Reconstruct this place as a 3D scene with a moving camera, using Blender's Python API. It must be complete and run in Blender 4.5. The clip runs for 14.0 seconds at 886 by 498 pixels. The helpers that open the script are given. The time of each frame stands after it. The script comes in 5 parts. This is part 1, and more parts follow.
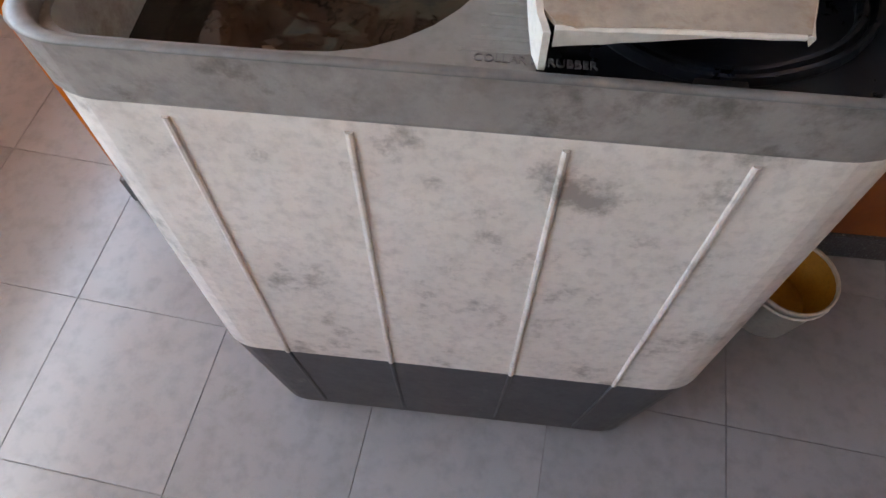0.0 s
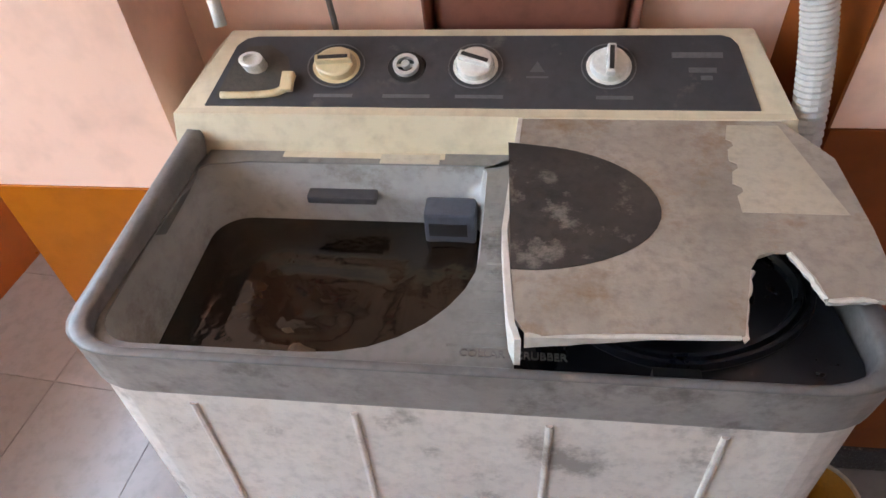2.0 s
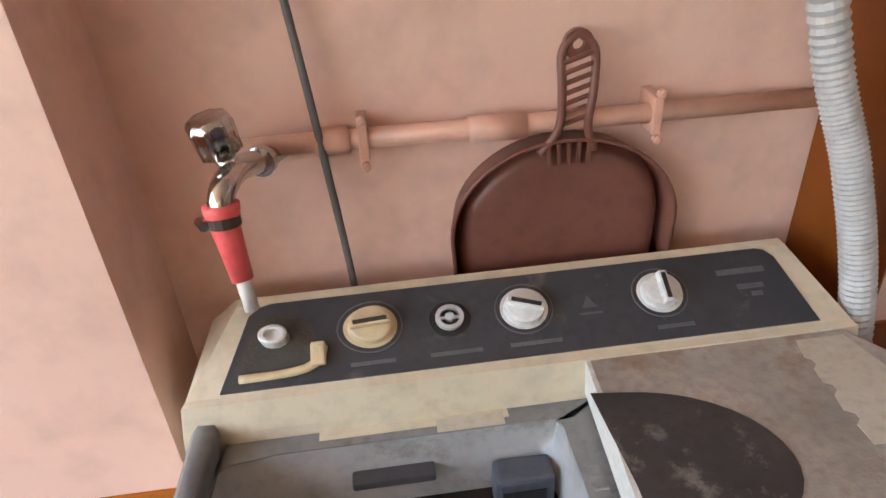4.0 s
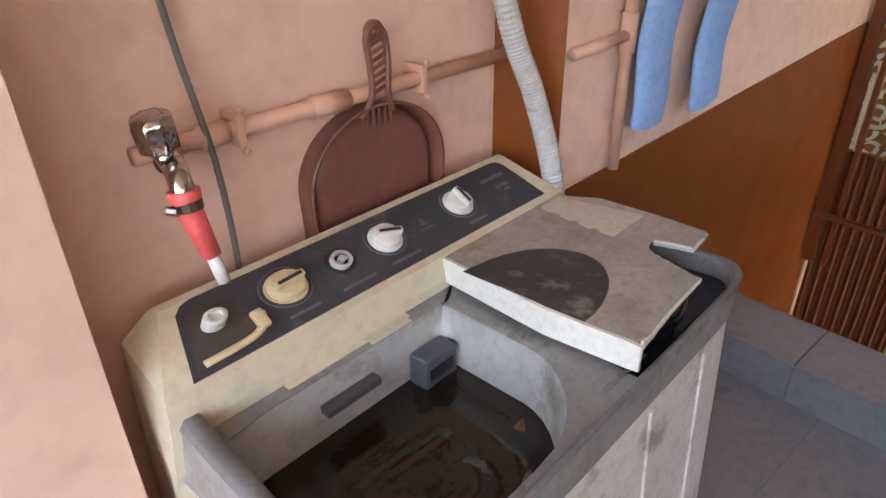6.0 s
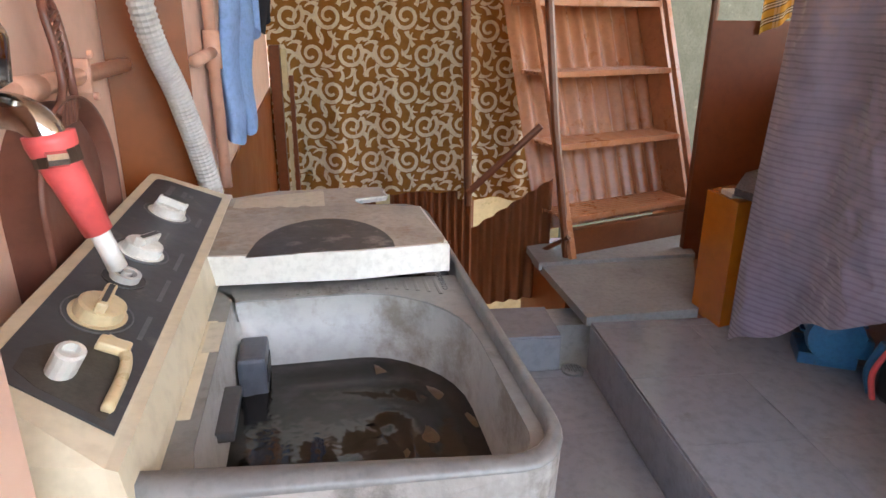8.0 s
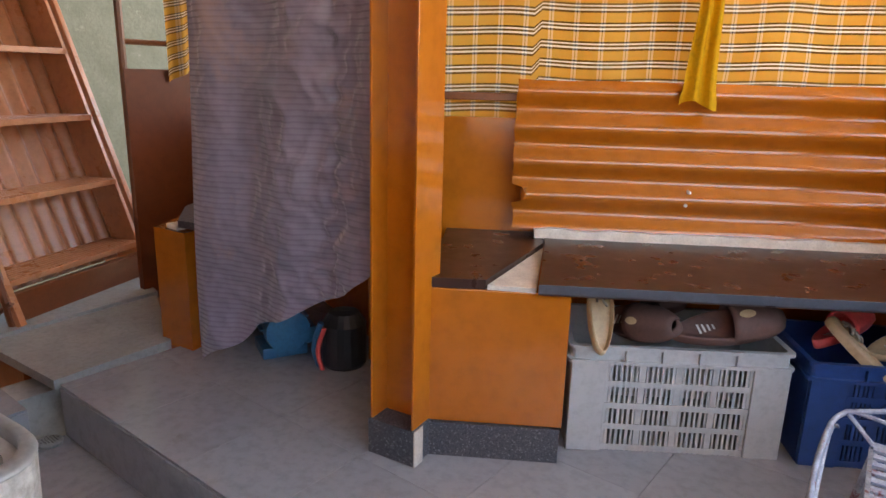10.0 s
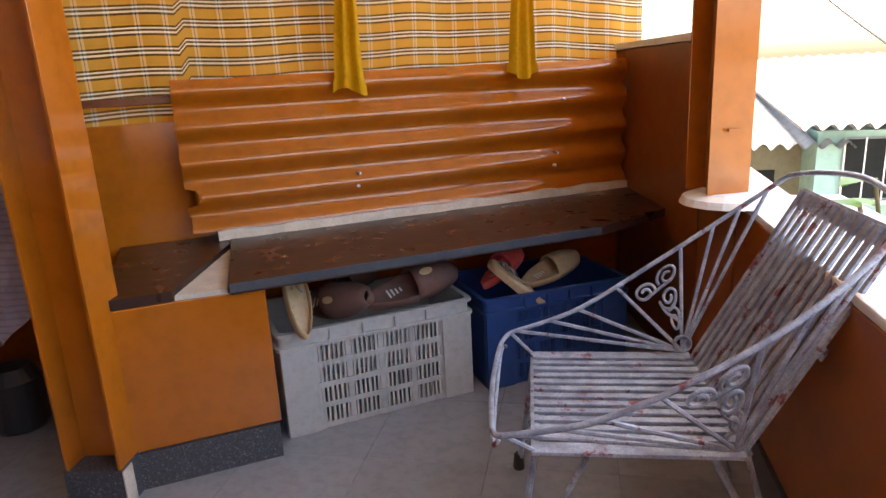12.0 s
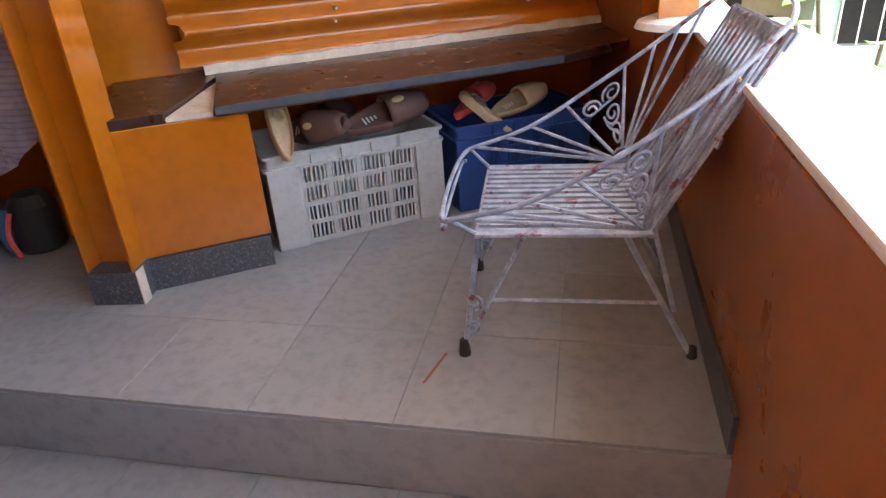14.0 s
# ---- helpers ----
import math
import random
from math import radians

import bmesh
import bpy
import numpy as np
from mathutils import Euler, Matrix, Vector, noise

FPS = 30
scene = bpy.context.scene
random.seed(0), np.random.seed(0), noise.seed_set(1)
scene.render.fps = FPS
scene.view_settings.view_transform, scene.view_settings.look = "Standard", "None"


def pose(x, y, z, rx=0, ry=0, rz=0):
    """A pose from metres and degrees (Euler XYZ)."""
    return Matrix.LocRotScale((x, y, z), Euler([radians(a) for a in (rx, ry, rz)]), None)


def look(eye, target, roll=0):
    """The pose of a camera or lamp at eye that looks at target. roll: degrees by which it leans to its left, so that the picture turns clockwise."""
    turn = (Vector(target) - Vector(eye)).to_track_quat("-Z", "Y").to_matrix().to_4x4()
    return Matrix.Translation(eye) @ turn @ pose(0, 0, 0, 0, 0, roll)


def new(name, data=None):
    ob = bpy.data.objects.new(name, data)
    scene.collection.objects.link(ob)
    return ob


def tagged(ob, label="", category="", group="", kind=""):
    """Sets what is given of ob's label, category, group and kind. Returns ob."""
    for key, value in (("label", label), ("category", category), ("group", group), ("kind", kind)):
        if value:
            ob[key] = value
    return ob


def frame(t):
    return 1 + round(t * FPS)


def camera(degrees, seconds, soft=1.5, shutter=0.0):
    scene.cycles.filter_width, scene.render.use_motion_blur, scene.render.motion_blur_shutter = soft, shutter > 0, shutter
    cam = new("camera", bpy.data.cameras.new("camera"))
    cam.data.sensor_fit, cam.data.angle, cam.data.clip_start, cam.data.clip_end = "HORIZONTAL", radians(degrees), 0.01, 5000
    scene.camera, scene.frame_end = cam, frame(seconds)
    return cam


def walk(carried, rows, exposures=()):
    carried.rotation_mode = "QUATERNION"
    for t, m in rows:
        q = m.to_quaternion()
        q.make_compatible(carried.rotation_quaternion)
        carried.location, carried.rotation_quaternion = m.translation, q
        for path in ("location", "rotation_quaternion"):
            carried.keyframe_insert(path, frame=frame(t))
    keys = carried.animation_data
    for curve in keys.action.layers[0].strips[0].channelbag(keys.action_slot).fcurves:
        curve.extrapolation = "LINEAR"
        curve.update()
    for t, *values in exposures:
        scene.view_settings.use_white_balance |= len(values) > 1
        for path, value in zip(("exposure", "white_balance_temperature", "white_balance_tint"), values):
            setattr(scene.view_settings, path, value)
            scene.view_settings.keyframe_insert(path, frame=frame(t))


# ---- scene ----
cam = camera(68.0, 14.0)
PATH = [
    (0, (0.484, 0.284, 1.357), (0.279, 1.226, -0.395), -0.7),
    (0.5, (0.485, 0.309, 1.382), (0.256, 1.318, -0.329), -2.1),
    (1, (0.487, 0.32, 1.414), (0.22, 1.415, -0.238), -2.9),
    (1.5, (0.494, 0.321, 1.446), (0.173, 1.545, -0.103), -4.2),
    (2, (0.515, 0.324, 1.484), (0.156, 1.682, 0.059), -4.8),
    (2.5, (0.543, 0.33, 1.502), (0.15, 1.819, 0.225), -4.0),
    (3, (0.53, 0.358, 1.532), (0.19, 2.001, 0.444), -3.7),
    (3.2, (0.501, 0.378, 1.545), (0.177, 2.038, 0.477), -4.1),
    (5.3, (-0.023, 0.513, 1.496), (0.856, 2.015, 0.51), 0.3),
    (5.5, (-0.038, 0.436, 1.512), (0.954, 1.914, 0.6), -0.2),
    (6, (-0.177, 0.351, 1.525), (0.978, 1.657, 0.545), -1.0),
    (6.5, (-0.191, 0.422, 1.425), (1.233, 1.616, 0.685), -3.4),
    (7, (-0.303, 0.593, 1.34), (1.502, 1.167, 0.697), 0.7),
    (7.5, (-0.448, 0.704, 1.323), (1.425, 0.857, 0.636), 0.9),
    (8, (-0.468, 0.807, 1.31), (1.407, 0.61, 0.643), 0.3),
    (8.5, (-0.519, 0.883, 1.3), (1.261, 0.286, 0.611), 0.0),
    (8.8, (-0.565, 0.912, 1.296), (1.124, 0.044, 0.666), 0.2),
    (9, (-0.589, 0.908, 1.293), (1.019, -0.097, 0.658), -0.7),
    (9.2, (-0.599, 0.901, 1.295), (0.912, -0.252, 0.673), 0.3),
    (11.3, (-0.673, 0.795, 1.31), (0.036, -1.016, 0.846), -2.9),
    (11.5, (-0.683, 0.813, 1.305), (-0.08, -1.032, 0.824), -3.1),
    (11.6, (-0.699, 0.819, 1.308), (-0.131, -1.035, 0.818), -3.3),
    (12, (-0.708, 0.876, 1.281), (-0.31, -1.014, 0.762), -3.0),
    (12.5, (-0.732, 0.928, 1.274), (-0.443, -0.972, 0.72), -2.3),
    (12.7, (-0.743, 0.946, 1.271), (-0.468, -0.95, 0.698), -1.5),
    (13, (-0.762, 0.973, 1.267), (-0.431, -0.903, 0.657), -2.1),
    (13.5, (-0.835, 1.018, 1.231), (-0.518, -0.782, 0.418), -3.0),
    (14, (-0.867, 1.091, 1.21), (-0.458, -0.651, 0.317), -4.1),
]
walk(cam, [(t, look(eye, target, roll)) for t, eye, target, roll in PATH],
     [(0, 3.75, 7000, 4), (1.5, 3.9, 6900, 5), (3.2, 3.85, 7000, 6), (5.5, 3.6, 7000, 6), (7, 3.88, 7200, 8), (9, 3.78, 7400, 8), (11.5, 3.45, 7600, 10), (12.0, 3.25, 7600, 10), (12.5, 2.8, 7600, 10), (12.8, 2.8, 7600, 10), (13.5, 3.5, 7700, 8), (14, 3.7, 7700, 8)])

# ---- world, sun, exposure ----
SUN_EL, SUN_AZ = 72.0, 200.0
world = bpy.data.worlds.new("world")
scene.world = world
world.use_nodes = True
wn, wl = world.node_tree.nodes, world.node_tree.links
sky = wn.new("ShaderNodeTexSky")
sky.sky_type = 'NISHITA'
sky.sun_disc = False
sky.dust_density = 4.0
sky.sun_elevation = radians(SUN_EL)
sky.sun_rotation = radians(SUN_AZ)
wl.new(sky.outputs["Color"], wn["Background"].inputs["Color"])
wn["Background"].inputs["Strength"].default_value = 0.15
sun = new("sun", bpy.data.lights.new("sun", 'SUN'))
sun.data.energy, sun.data.angle, sun.data.color = 2.2, radians(0.6), (1.0, 0.95, 0.88)
az = radians(SUN_AZ)
sun.matrix_world = look((0, 0, 9), Vector((0, 0, 9)) - Vector((math.sin(az) * math.cos(radians(SUN_EL)), math.cos(az) * math.cos(radians(SUN_EL)), math.sin(radians(SUN_EL)))))


# ---- materials ----
def mat(name, c1, c2=None, scale=6.0, rough=0.6, bump=0.1, bump_scale=60.0, metal=0.0, stain=None, stain_scale=3.0, stain_at=0.6, stain_soft=0.12, coat=0.0, spec=0.5, random=0.0, stretch=(1, 1, 1), translucent=0.0, bump_dist=0.004):
    """A surface with a large and a fine colour variation, stains with a shape of their own, and a fine relief."""
    m = bpy.data.materials.new(name)
    m.use_nodes = True
    n, l = m.node_tree.nodes, m.node_tree.links
    b = n["Principled BSDF"]
    tc = n.new("ShaderNodeTexCoord")
    mp = n.new("ShaderNodeMapping")
    mp.inputs["Scale"].default_value = stretch
    l.new(tc.outputs["Object"], mp.inputs["Vector"])
    co = mp.outputs["Vector"]
    if random:
        oi = n.new("ShaderNodeObjectInfo")
        add = n.new("ShaderNodeVectorMath")
        add.operation = 'ADD'
        sc = n.new("ShaderNodeVectorMath")
        sc.operation = 'SCALE'
        sc.inputs["Scale"].default_value = 37.0
        l.new(oi.outputs["Random"], sc.inputs[0])
        l.new(co, add.inputs[0])
        l.new(sc.outputs["Vector"], add.inputs[1])
        co = add.outputs["Vector"]

    def tex(s, detail=5.0, r=0.6):
        t = n.new("ShaderNodeTexNoise")
        t.inputs["Scale"].default_value, t.inputs["Detail"].default_value, t.inputs["Roughness"].default_value = s, detail, r
        l.new(co, t.inputs["Vector"])
        return t.outputs["Fac"]

    def ramp(fac, lo, hi):
        r = n.new("ShaderNodeMapRange")
        r.inputs["From Min"].default_value, r.inputs["From Max"].default_value = lo, hi
        l.new(fac, r.inputs["Value"])
        return r.outputs["Result"]

    def mix(fac, a, bb):
        x = n.new("ShaderNodeMix")
        x.data_type = 'RGBA'
        l.new(fac, x.inputs["Factor"])
        for sock, v in ((x.inputs["A"], a), (x.inputs["B"], bb)):
            if isinstance(v, tuple):
                sock.default_value = (*v, 1)
            else:
                l.new(v, sock)
        return x.outputs["Result"]

    c2 = c2 or tuple(v * 0.8 for v in c1)
    col = mix(ramp(tex(scale), 0.3, 0.7), c1, c2)
    col = mix(ramp(tex(scale * 9, 3.0), 0.45, 0.95), col, tuple(v * 0.75 for v in c2))
    if stain:
        col = mix(ramp(tex(stain_scale, 8.0, 0.7), stain_at, stain_at + stain_soft), col, stain)
    if random:
        hs = n.new("ShaderNodeHueSaturation")
        rr = n.new("ShaderNodeMapRange")
        rr.inputs["To Min"].default_value, rr.inputs["To Max"].default_value = 1 - random, 1 + random
        l.new(oi.outputs["Random"], rr.inputs["Value"])
        l.new(rr.outputs["Result"], hs.inputs["Value"])
        l.new(col, hs.inputs["Color"])
        col = hs.outputs["Color"]
    l.new(col, b.inputs["Base Color"])
    rg = n.new("ShaderNodeMapRange")
    rg.inputs["To Min"].default_value, rg.inputs["To Max"].default_value = max(0.02, rough - 0.12), min(1, rough + 0.12)
    l.new(tex(scale * 3), rg.inputs["Value"])
    l.new(rg.outputs["Result"], b.inputs["Roughness"])
    b.inputs["Metallic"].default_value = metal
    b.inputs["Coat Weight"].default_value = coat
    b.inputs["Specular IOR Level"].default_value = spec
    if bump:
        bp = n.new("ShaderNodeBump")
        bp.inputs["Strength"].default_value, bp.inputs["Distance"].default_value = bump, bump_dist
        l.new(tex(bump_scale, 4.0), bp.inputs["Height"])
        l.new(bp.outputs["Normal"], b.inputs["Normal"])
    if translucent:
        tr = n.new("ShaderNodeBsdfTranslucent")
        l.new(col, tr.inputs["Color"])
        mx = n.new("ShaderNodeMixShader")
        mx.inputs["Fac"].default_value = translucent
        l.new(b.outputs["BSDF"], mx.inputs[1])
        l.new(tr.outputs["BSDF"], mx.inputs[2])
        l.new(mx.outputs["Shader"], n["Material Output"].inputs["Surface"])
    return m


PINK = mat("pink_wall_paint", (0.84, 0.57, 0.46), (0.8, 0.53, 0.42), 1.5, 0.5, 0.25, 25, stain=(0.7, 0.47, 0.38), stain_scale=5, stain_at=0.68)
ORANGE = mat("orange_enamel", (0.43, 0.125, 0.010), (0.38, 0.105, 0.008), 2.0, 0.17, 0.08, 14, stain=(0.34, 0.09, 0.008), stain_scale=4, stain_at=0.64, coat=0.3)
ORANGE2 = mat("parapet_enamel", (0.34, 0.095, 0.012), (0.30, 0.08, 0.01), 1.2, 0.3, 0.06, 10)
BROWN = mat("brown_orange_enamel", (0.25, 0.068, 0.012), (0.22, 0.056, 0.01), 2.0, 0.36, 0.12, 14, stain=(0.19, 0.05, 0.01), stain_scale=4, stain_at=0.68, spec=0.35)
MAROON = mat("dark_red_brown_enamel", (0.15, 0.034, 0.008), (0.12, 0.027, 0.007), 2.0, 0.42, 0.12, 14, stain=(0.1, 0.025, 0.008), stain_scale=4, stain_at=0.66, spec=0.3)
RUST = mat("red_brown_steel_paint", (0.18, 0.055, 0.018), (0.14, 0.04, 0.013), 5.0, 0.35, 0.2, 40, stain=(0.12, 0.05, 0.03), stain_scale=9, stain_at=0.64)
COPPER = mat("copper_painted_sheet", (0.5, 0.22, 0.11), (0.42, 0.17, 0.08), 3.0, 0.3, 0.15, 30, stain=(0.3, 0.12, 0.06), stain_scale=6, stain_at=0.66)
GRANITE = mat("black_granite", (0.03, 0.033, 0.04), (0.07, 0.075, 0.088), 110, 0.3, 0.05, 80, stain=(0.24, 0.25, 0.27), stain_scale=150, stain_at=0.55)
SLATE = mat("dark_brown_stone_slab", (0.04, 0.018, 0.013), (0.03, 0.014, 0.011), 4, 0.3, 0.1, 40, stain=(0.09, 0.05, 0.04), stain_scale=7, stain_at=0.64)
TILE = mat("grey_floor_tile", (0.27, 0.282, 0.31), (0.245, 0.255, 0.28), 3.0, 0.2, 0.05, 40, stain=(0.17, 0.165, 0.165), stain_scale=4, stain_at=0.66, random=0.05)
GROUT = mat("tile_grout", (0.25, 0.255, 0.27), (0.22, 0.225, 0.24), 20, 0.8, 0.3, 90)
CEMENT = mat("grey_cement", (0.3, 0.31, 0.31), (0.23, 0.24, 0.24), 6, 0.5, 0.4, 35, stain=(0.15, 0.15, 0.145), stain_scale=6, stain_at=0.6)
WHITE_CEIL = mat("ceiling_plaster", (0.62, 0.5, 0.42), (0.58, 0.46, 0.38), 2, 0.8, 0.2, 30)
PARAPET_TOP = mat("white_parapet_cap", (0.8, 0.8, 0.78), (0.72, 0.72, 0.7), 4, 0.5, 0.2, 40)
PLASTER_BARE = mat("bare_plaster_edge", (0.62, 0.56, 0.48), (0.45, 0.4, 0.34), 18, 0.85, 0.8, 50)
BODY = mat("grimy_offwhite_plastic", (0.78, 0.74, 0.69), (0.62, 0.58, 0.54), 7, 0.42, 0.2, 80, stain=(0.3, 0.275, 0.25), stain_scale=7, stain_at=0.55, stain_soft=0.1)
BAND = mat("stained_grey_plastic", (0.36, 0.34, 0.325), (0.2, 0.188, 0.178), 5, 0.5, 0.3, 70, stain=(0.13, 0.12, 0.11), stain_scale=9, stain_at=0.55)
RIMM = mat("dark_grey_rim_plastic", (0.2, 0.2, 0.2), (0.12, 0.12, 0.122), 8, 0.35, 0.15, 60, stain=(0.22, 0.2, 0.18), stain_scale=12, stain_at=0.6)
PLINTH = mat("dark_grey_plinth_plastic", (0.075, 0.075, 0.08), (0.06, 0.06, 0.064), 8, 0.5, 0.15, 60, stain=(0.2, 0.19, 0.18), stain_scale=10, stain_at=0.62)
TUBM = mat("light_grey_tub_plastic", (0.42, 0.42, 0.41), (0.32, 0.32, 0.31), 5, 0.35, 0.1, 60, stain=(0.2, 0.18, 0.15), stain_scale=6, stain_at=0.52)
DECK = mat("grey_deck_plastic", (0.27, 0.27, 0.26), (0.19, 0.19, 0.185), 7, 0.4, 0.15, 60, stain=(0.09, 0.082, 0.075), stain_scale=9, stain_at=0.56)
CREAM = mat("yellowed_cream_plastic", (0.70, 0.63, 0.48), (0.64, 0.56, 0.4), 4, 0.38, 0.08, 60, stain=(0.42, 0.34, 0.22), stain_scale=9, stain_at=0.66)
LID = mat("dirty_spin_lid_plastic", (0.46, 0.42, 0.36), (0.30, 0.27, 0.23), 9, 0.5, 0.3, 90, stain=(0.25, 0.15, 0.07), stain_scale=8, stain_at=0.53, stain_soft=0.16)
LIDW = mat("white_lid_flange", (0.74, 0.73, 0.69), (0.66, 0.65, 0.6), 10, 0.4, 0.1, 60, stain=(0.5, 0.46, 0.4), stain_scale=14, stain_at=0.62)
SMOKE = mat("mouldy_dark_window_plastic", (0.062, 0.06, 0.056), (0.035, 0.034, 0.033), 10, 0.45, 0.1, 60, stain=(0.21, 0.2, 0.18), stain_scale=22, stain_at=0.56)
STICKER = mat("sticker_residue", (0.6, 0.56, 0.46), (0.54, 0.5, 0.4), 10, 0.7, 0.2, 60)
NAVY = mat("dark_navy_spin_deck", (0.014, 0.017, 0.026), (0.01, 0.012, 0.019), 5, 0.3, 0.1, 60, stain=(0.07, 0.07, 0.08), stain_scale=9, stain_at=0.63)
PANEL = mat("slate_grey_control_panel", (0.06, 0.063, 0.07), (0.04, 0.043, 0.05), 6, 0.42, 0.1, 60, stain=(0.13, 0.125, 0.115), stain_scale=14, stain_at=0.58)
PRINT = mat("faded_panel_print", (0.15, 0.155, 0.165), (0.11, 0.115, 0.125), 20, 0.5, 0)
WHITEP = mat("white_plastic", (0.76, 0.76, 0.73), (0.68, 0.68, 0.65), 6, 0.3, 0.05, 60)
KNOBC = mat("cream_knob_plastic", (0.7, 0.58, 0.36), (0.64, 0.52, 0.32), 6, 0.3, 0.05, 60)
DARKP = mat("black_plastic", (0.02, 0.02, 0.022), (0.03, 0.03, 0.032), 6, 0.4, 0.1, 60)
CHROME = mat("worn_chrome", (0.62, 0.6, 0.58), (0.5, 0.48, 0.46), 12, 0.16, 0.1, 30, metal=1.0, stain=(0.3, 0.24, 0.18), stain_scale=16, stain_at=0.62)
REDP = mat("coral_red_rubber", (0.85, 0.14, 0.14), (0.8, 0.11, 0.11), 8, 0.4, 0.1, 50)
DUSTP = mat("brown_plastic", (0.21, 0.085, 0.062), (0.18, 0.07, 0.05), 5, 0.35, 0.1, 60, stain=(0.3, 0.16, 0.12), stain_scale=12, stain_at=0.68)
HOSE = mat("grey_ribbed_hose", (0.56, 0.56, 0.55), (0.5, 0.5, 0.49), 6, 0.45, 0.1, 60)
CABLE = mat("grey_cable", (0.16, 0.15, 0.14), (0.13, 0.12, 0.115), 8, 0.5, 0)
BLUECL = mat("light_blue_cotton", (0.3, 0.46, 0.78), (0.25, 0.4, 0.72), 9, 0.9, 0.5, 300, spec=0.1)
BLACKCL = mat("black_knit", (0.015, 0.016, 0.022), (0.025, 0.026, 0.034), 9, 0.95, 0.5, 200, spec=0.1)
GOLD = mat("mustard_brown_curtain_cloth", (0.36, 0.18, 0.045), (0.27, 0.13, 0.03), 2.5, 0.75, 0.3, 200, spec=0.2, translucent=0.2)
SCROLL = mat("cream_scroll_print", (0.8, 0.75, 0.6), (0.72, 0.66, 0.5), 5, 0.75, 0.2, 200, spec=0.2, translucent=0.2)
YELLOW = mat("marigold_cotton", (0.72, 0.4, 0.02), (0.64, 0.34, 0.015), 8, 0.85, 0.4, 200, spec=0.1, translucent=0.25)
MOTOR = mat("blue_machine_paint", (0.03, 0.16, 0.3), (0.025, 0.12, 0.24), 8, 0.4, 0.2, 50, stain=(0.08, 0.08, 0.08), stain_scale=10, stain_at=0.6)
CRATE = mat("grey_crate_plastic", (0.43, 0.45, 0.45), (0.38, 0.4, 0.4), 5, 0.45, 0.1, 60, stain=(0.25, 0.24, 0.22), stain_scale=10, stain_at=0.64)
CRATEB = mat("blue_crate_plastic", (0.02, 0.07, 0.24), (0.017, 0.055, 0.2), 5, 0.4, 0.1, 60)
SHOEB = mat("brown_clog_foam", (0.13, 0.065, 0.05), (0.1, 0.05, 0.04), 8, 0.7, 0.2, 80)
SHOEC = mat("tan_leather", (0.52, 0.38, 0.22), (0.45, 0.32, 0.18), 8, 0.5, 0.2, 60)
BOW = mat("grey_beige_fabric", (0.34, 0.3, 0.24), (0.25, 0.22, 0.18), 30, 0.8, 0.3, 90)
CHAIRM = mat("chipped_lilac_blue_paint", (0.42, 0.5, 0.63), (0.15, 0.18, 0.26), 22, 0.45, 0.3, 70, stain=(0.16, 0.045, 0.06), stain_scale=16, stain_at=0.58, stain_soft=0.05)
RUBBER = mat("black_rubber", (0.015, 0.013, 0.012), (0.025, 0.02, 0.018), 12, 0.7, 0.1, 60)
RUSTY = mat("rust_stain", (0.25, 0.11, 0.05), (0.14, 0.07, 0.04), 40, 0.9, 0.3, 90)
PIPEPINK = mat("pink_painted_pipe", (0.72, 0.42, 0.31), (0.66, 0.38, 0.28), 3, 0.4, 0.15, 40, stain=(0.5, 0.26, 0.18), stain_scale=10, stain_at=0.66)
ROOFW = mat("sunbleached_cement_roof", (0.42, 0.41, 0.39), (0.3, 0.29, 0.27), 1.2, 0.8, 0.3, 12, stain=(0.13, 0.125, 0.12), stain_scale=1.5, stain_at=0.58)
MINT = mat("mint_house_paint", (0.3, 0.47, 0.41), (0.26, 0.42, 0.36), 1.5, 0.7, 0.2, 20)
OCHRE = mat("pale_yellow_house_paint", (0.2, 0.19, 0.12), (0.16, 0.15, 0.1), 1.5, 0.8, 0.2, 20)
GLASS = mat("dark_window_glass", (0.02, 0.021, 0.02), (0.012, 0.013, 0.012), 2, 0.6, 0, spec=0.1)
LEAF = mat("green_leaf", (0.11, 0.26, 0.03), (0.08, 0.19, 0.02), 12, 0.45, 0.2, 60, translucent=0.35)
BARK = mat("plant_stem", (0.16, 0.14, 0.07), (0.12, 0.1, 0.05), 20, 0.8, 0.3, 60)
EARTH = mat("dusty_ground", (0.25, 0.21, 0.16), (0.2, 0.17, 0.13), 0.5, 0.9, 0.3, 8)
GREEN_MOSS = mat("mossy_dark_wall", (0.09, 0.1, 0.085), (0.06, 0.07, 0.055), 6, 0.9, 0.5, 30, stain=(0.16, 0.17, 0.15), stain_scale=9)
CREAMWALL = mat("cream_outer_wall", (0.6, 0.55, 0.34), (0.5, 0.46, 0.3), 3, 0.8, 0.2, 30, stain=(0.2, 0.25, 0.12), stain_scale=7, stain_at=0.6)
PAINTY = mat("ochre_paint_inside", (0.5, 0.27, 0.03), (0.42, 0.22, 0.02), 10, 0.6, 0.3, 50)


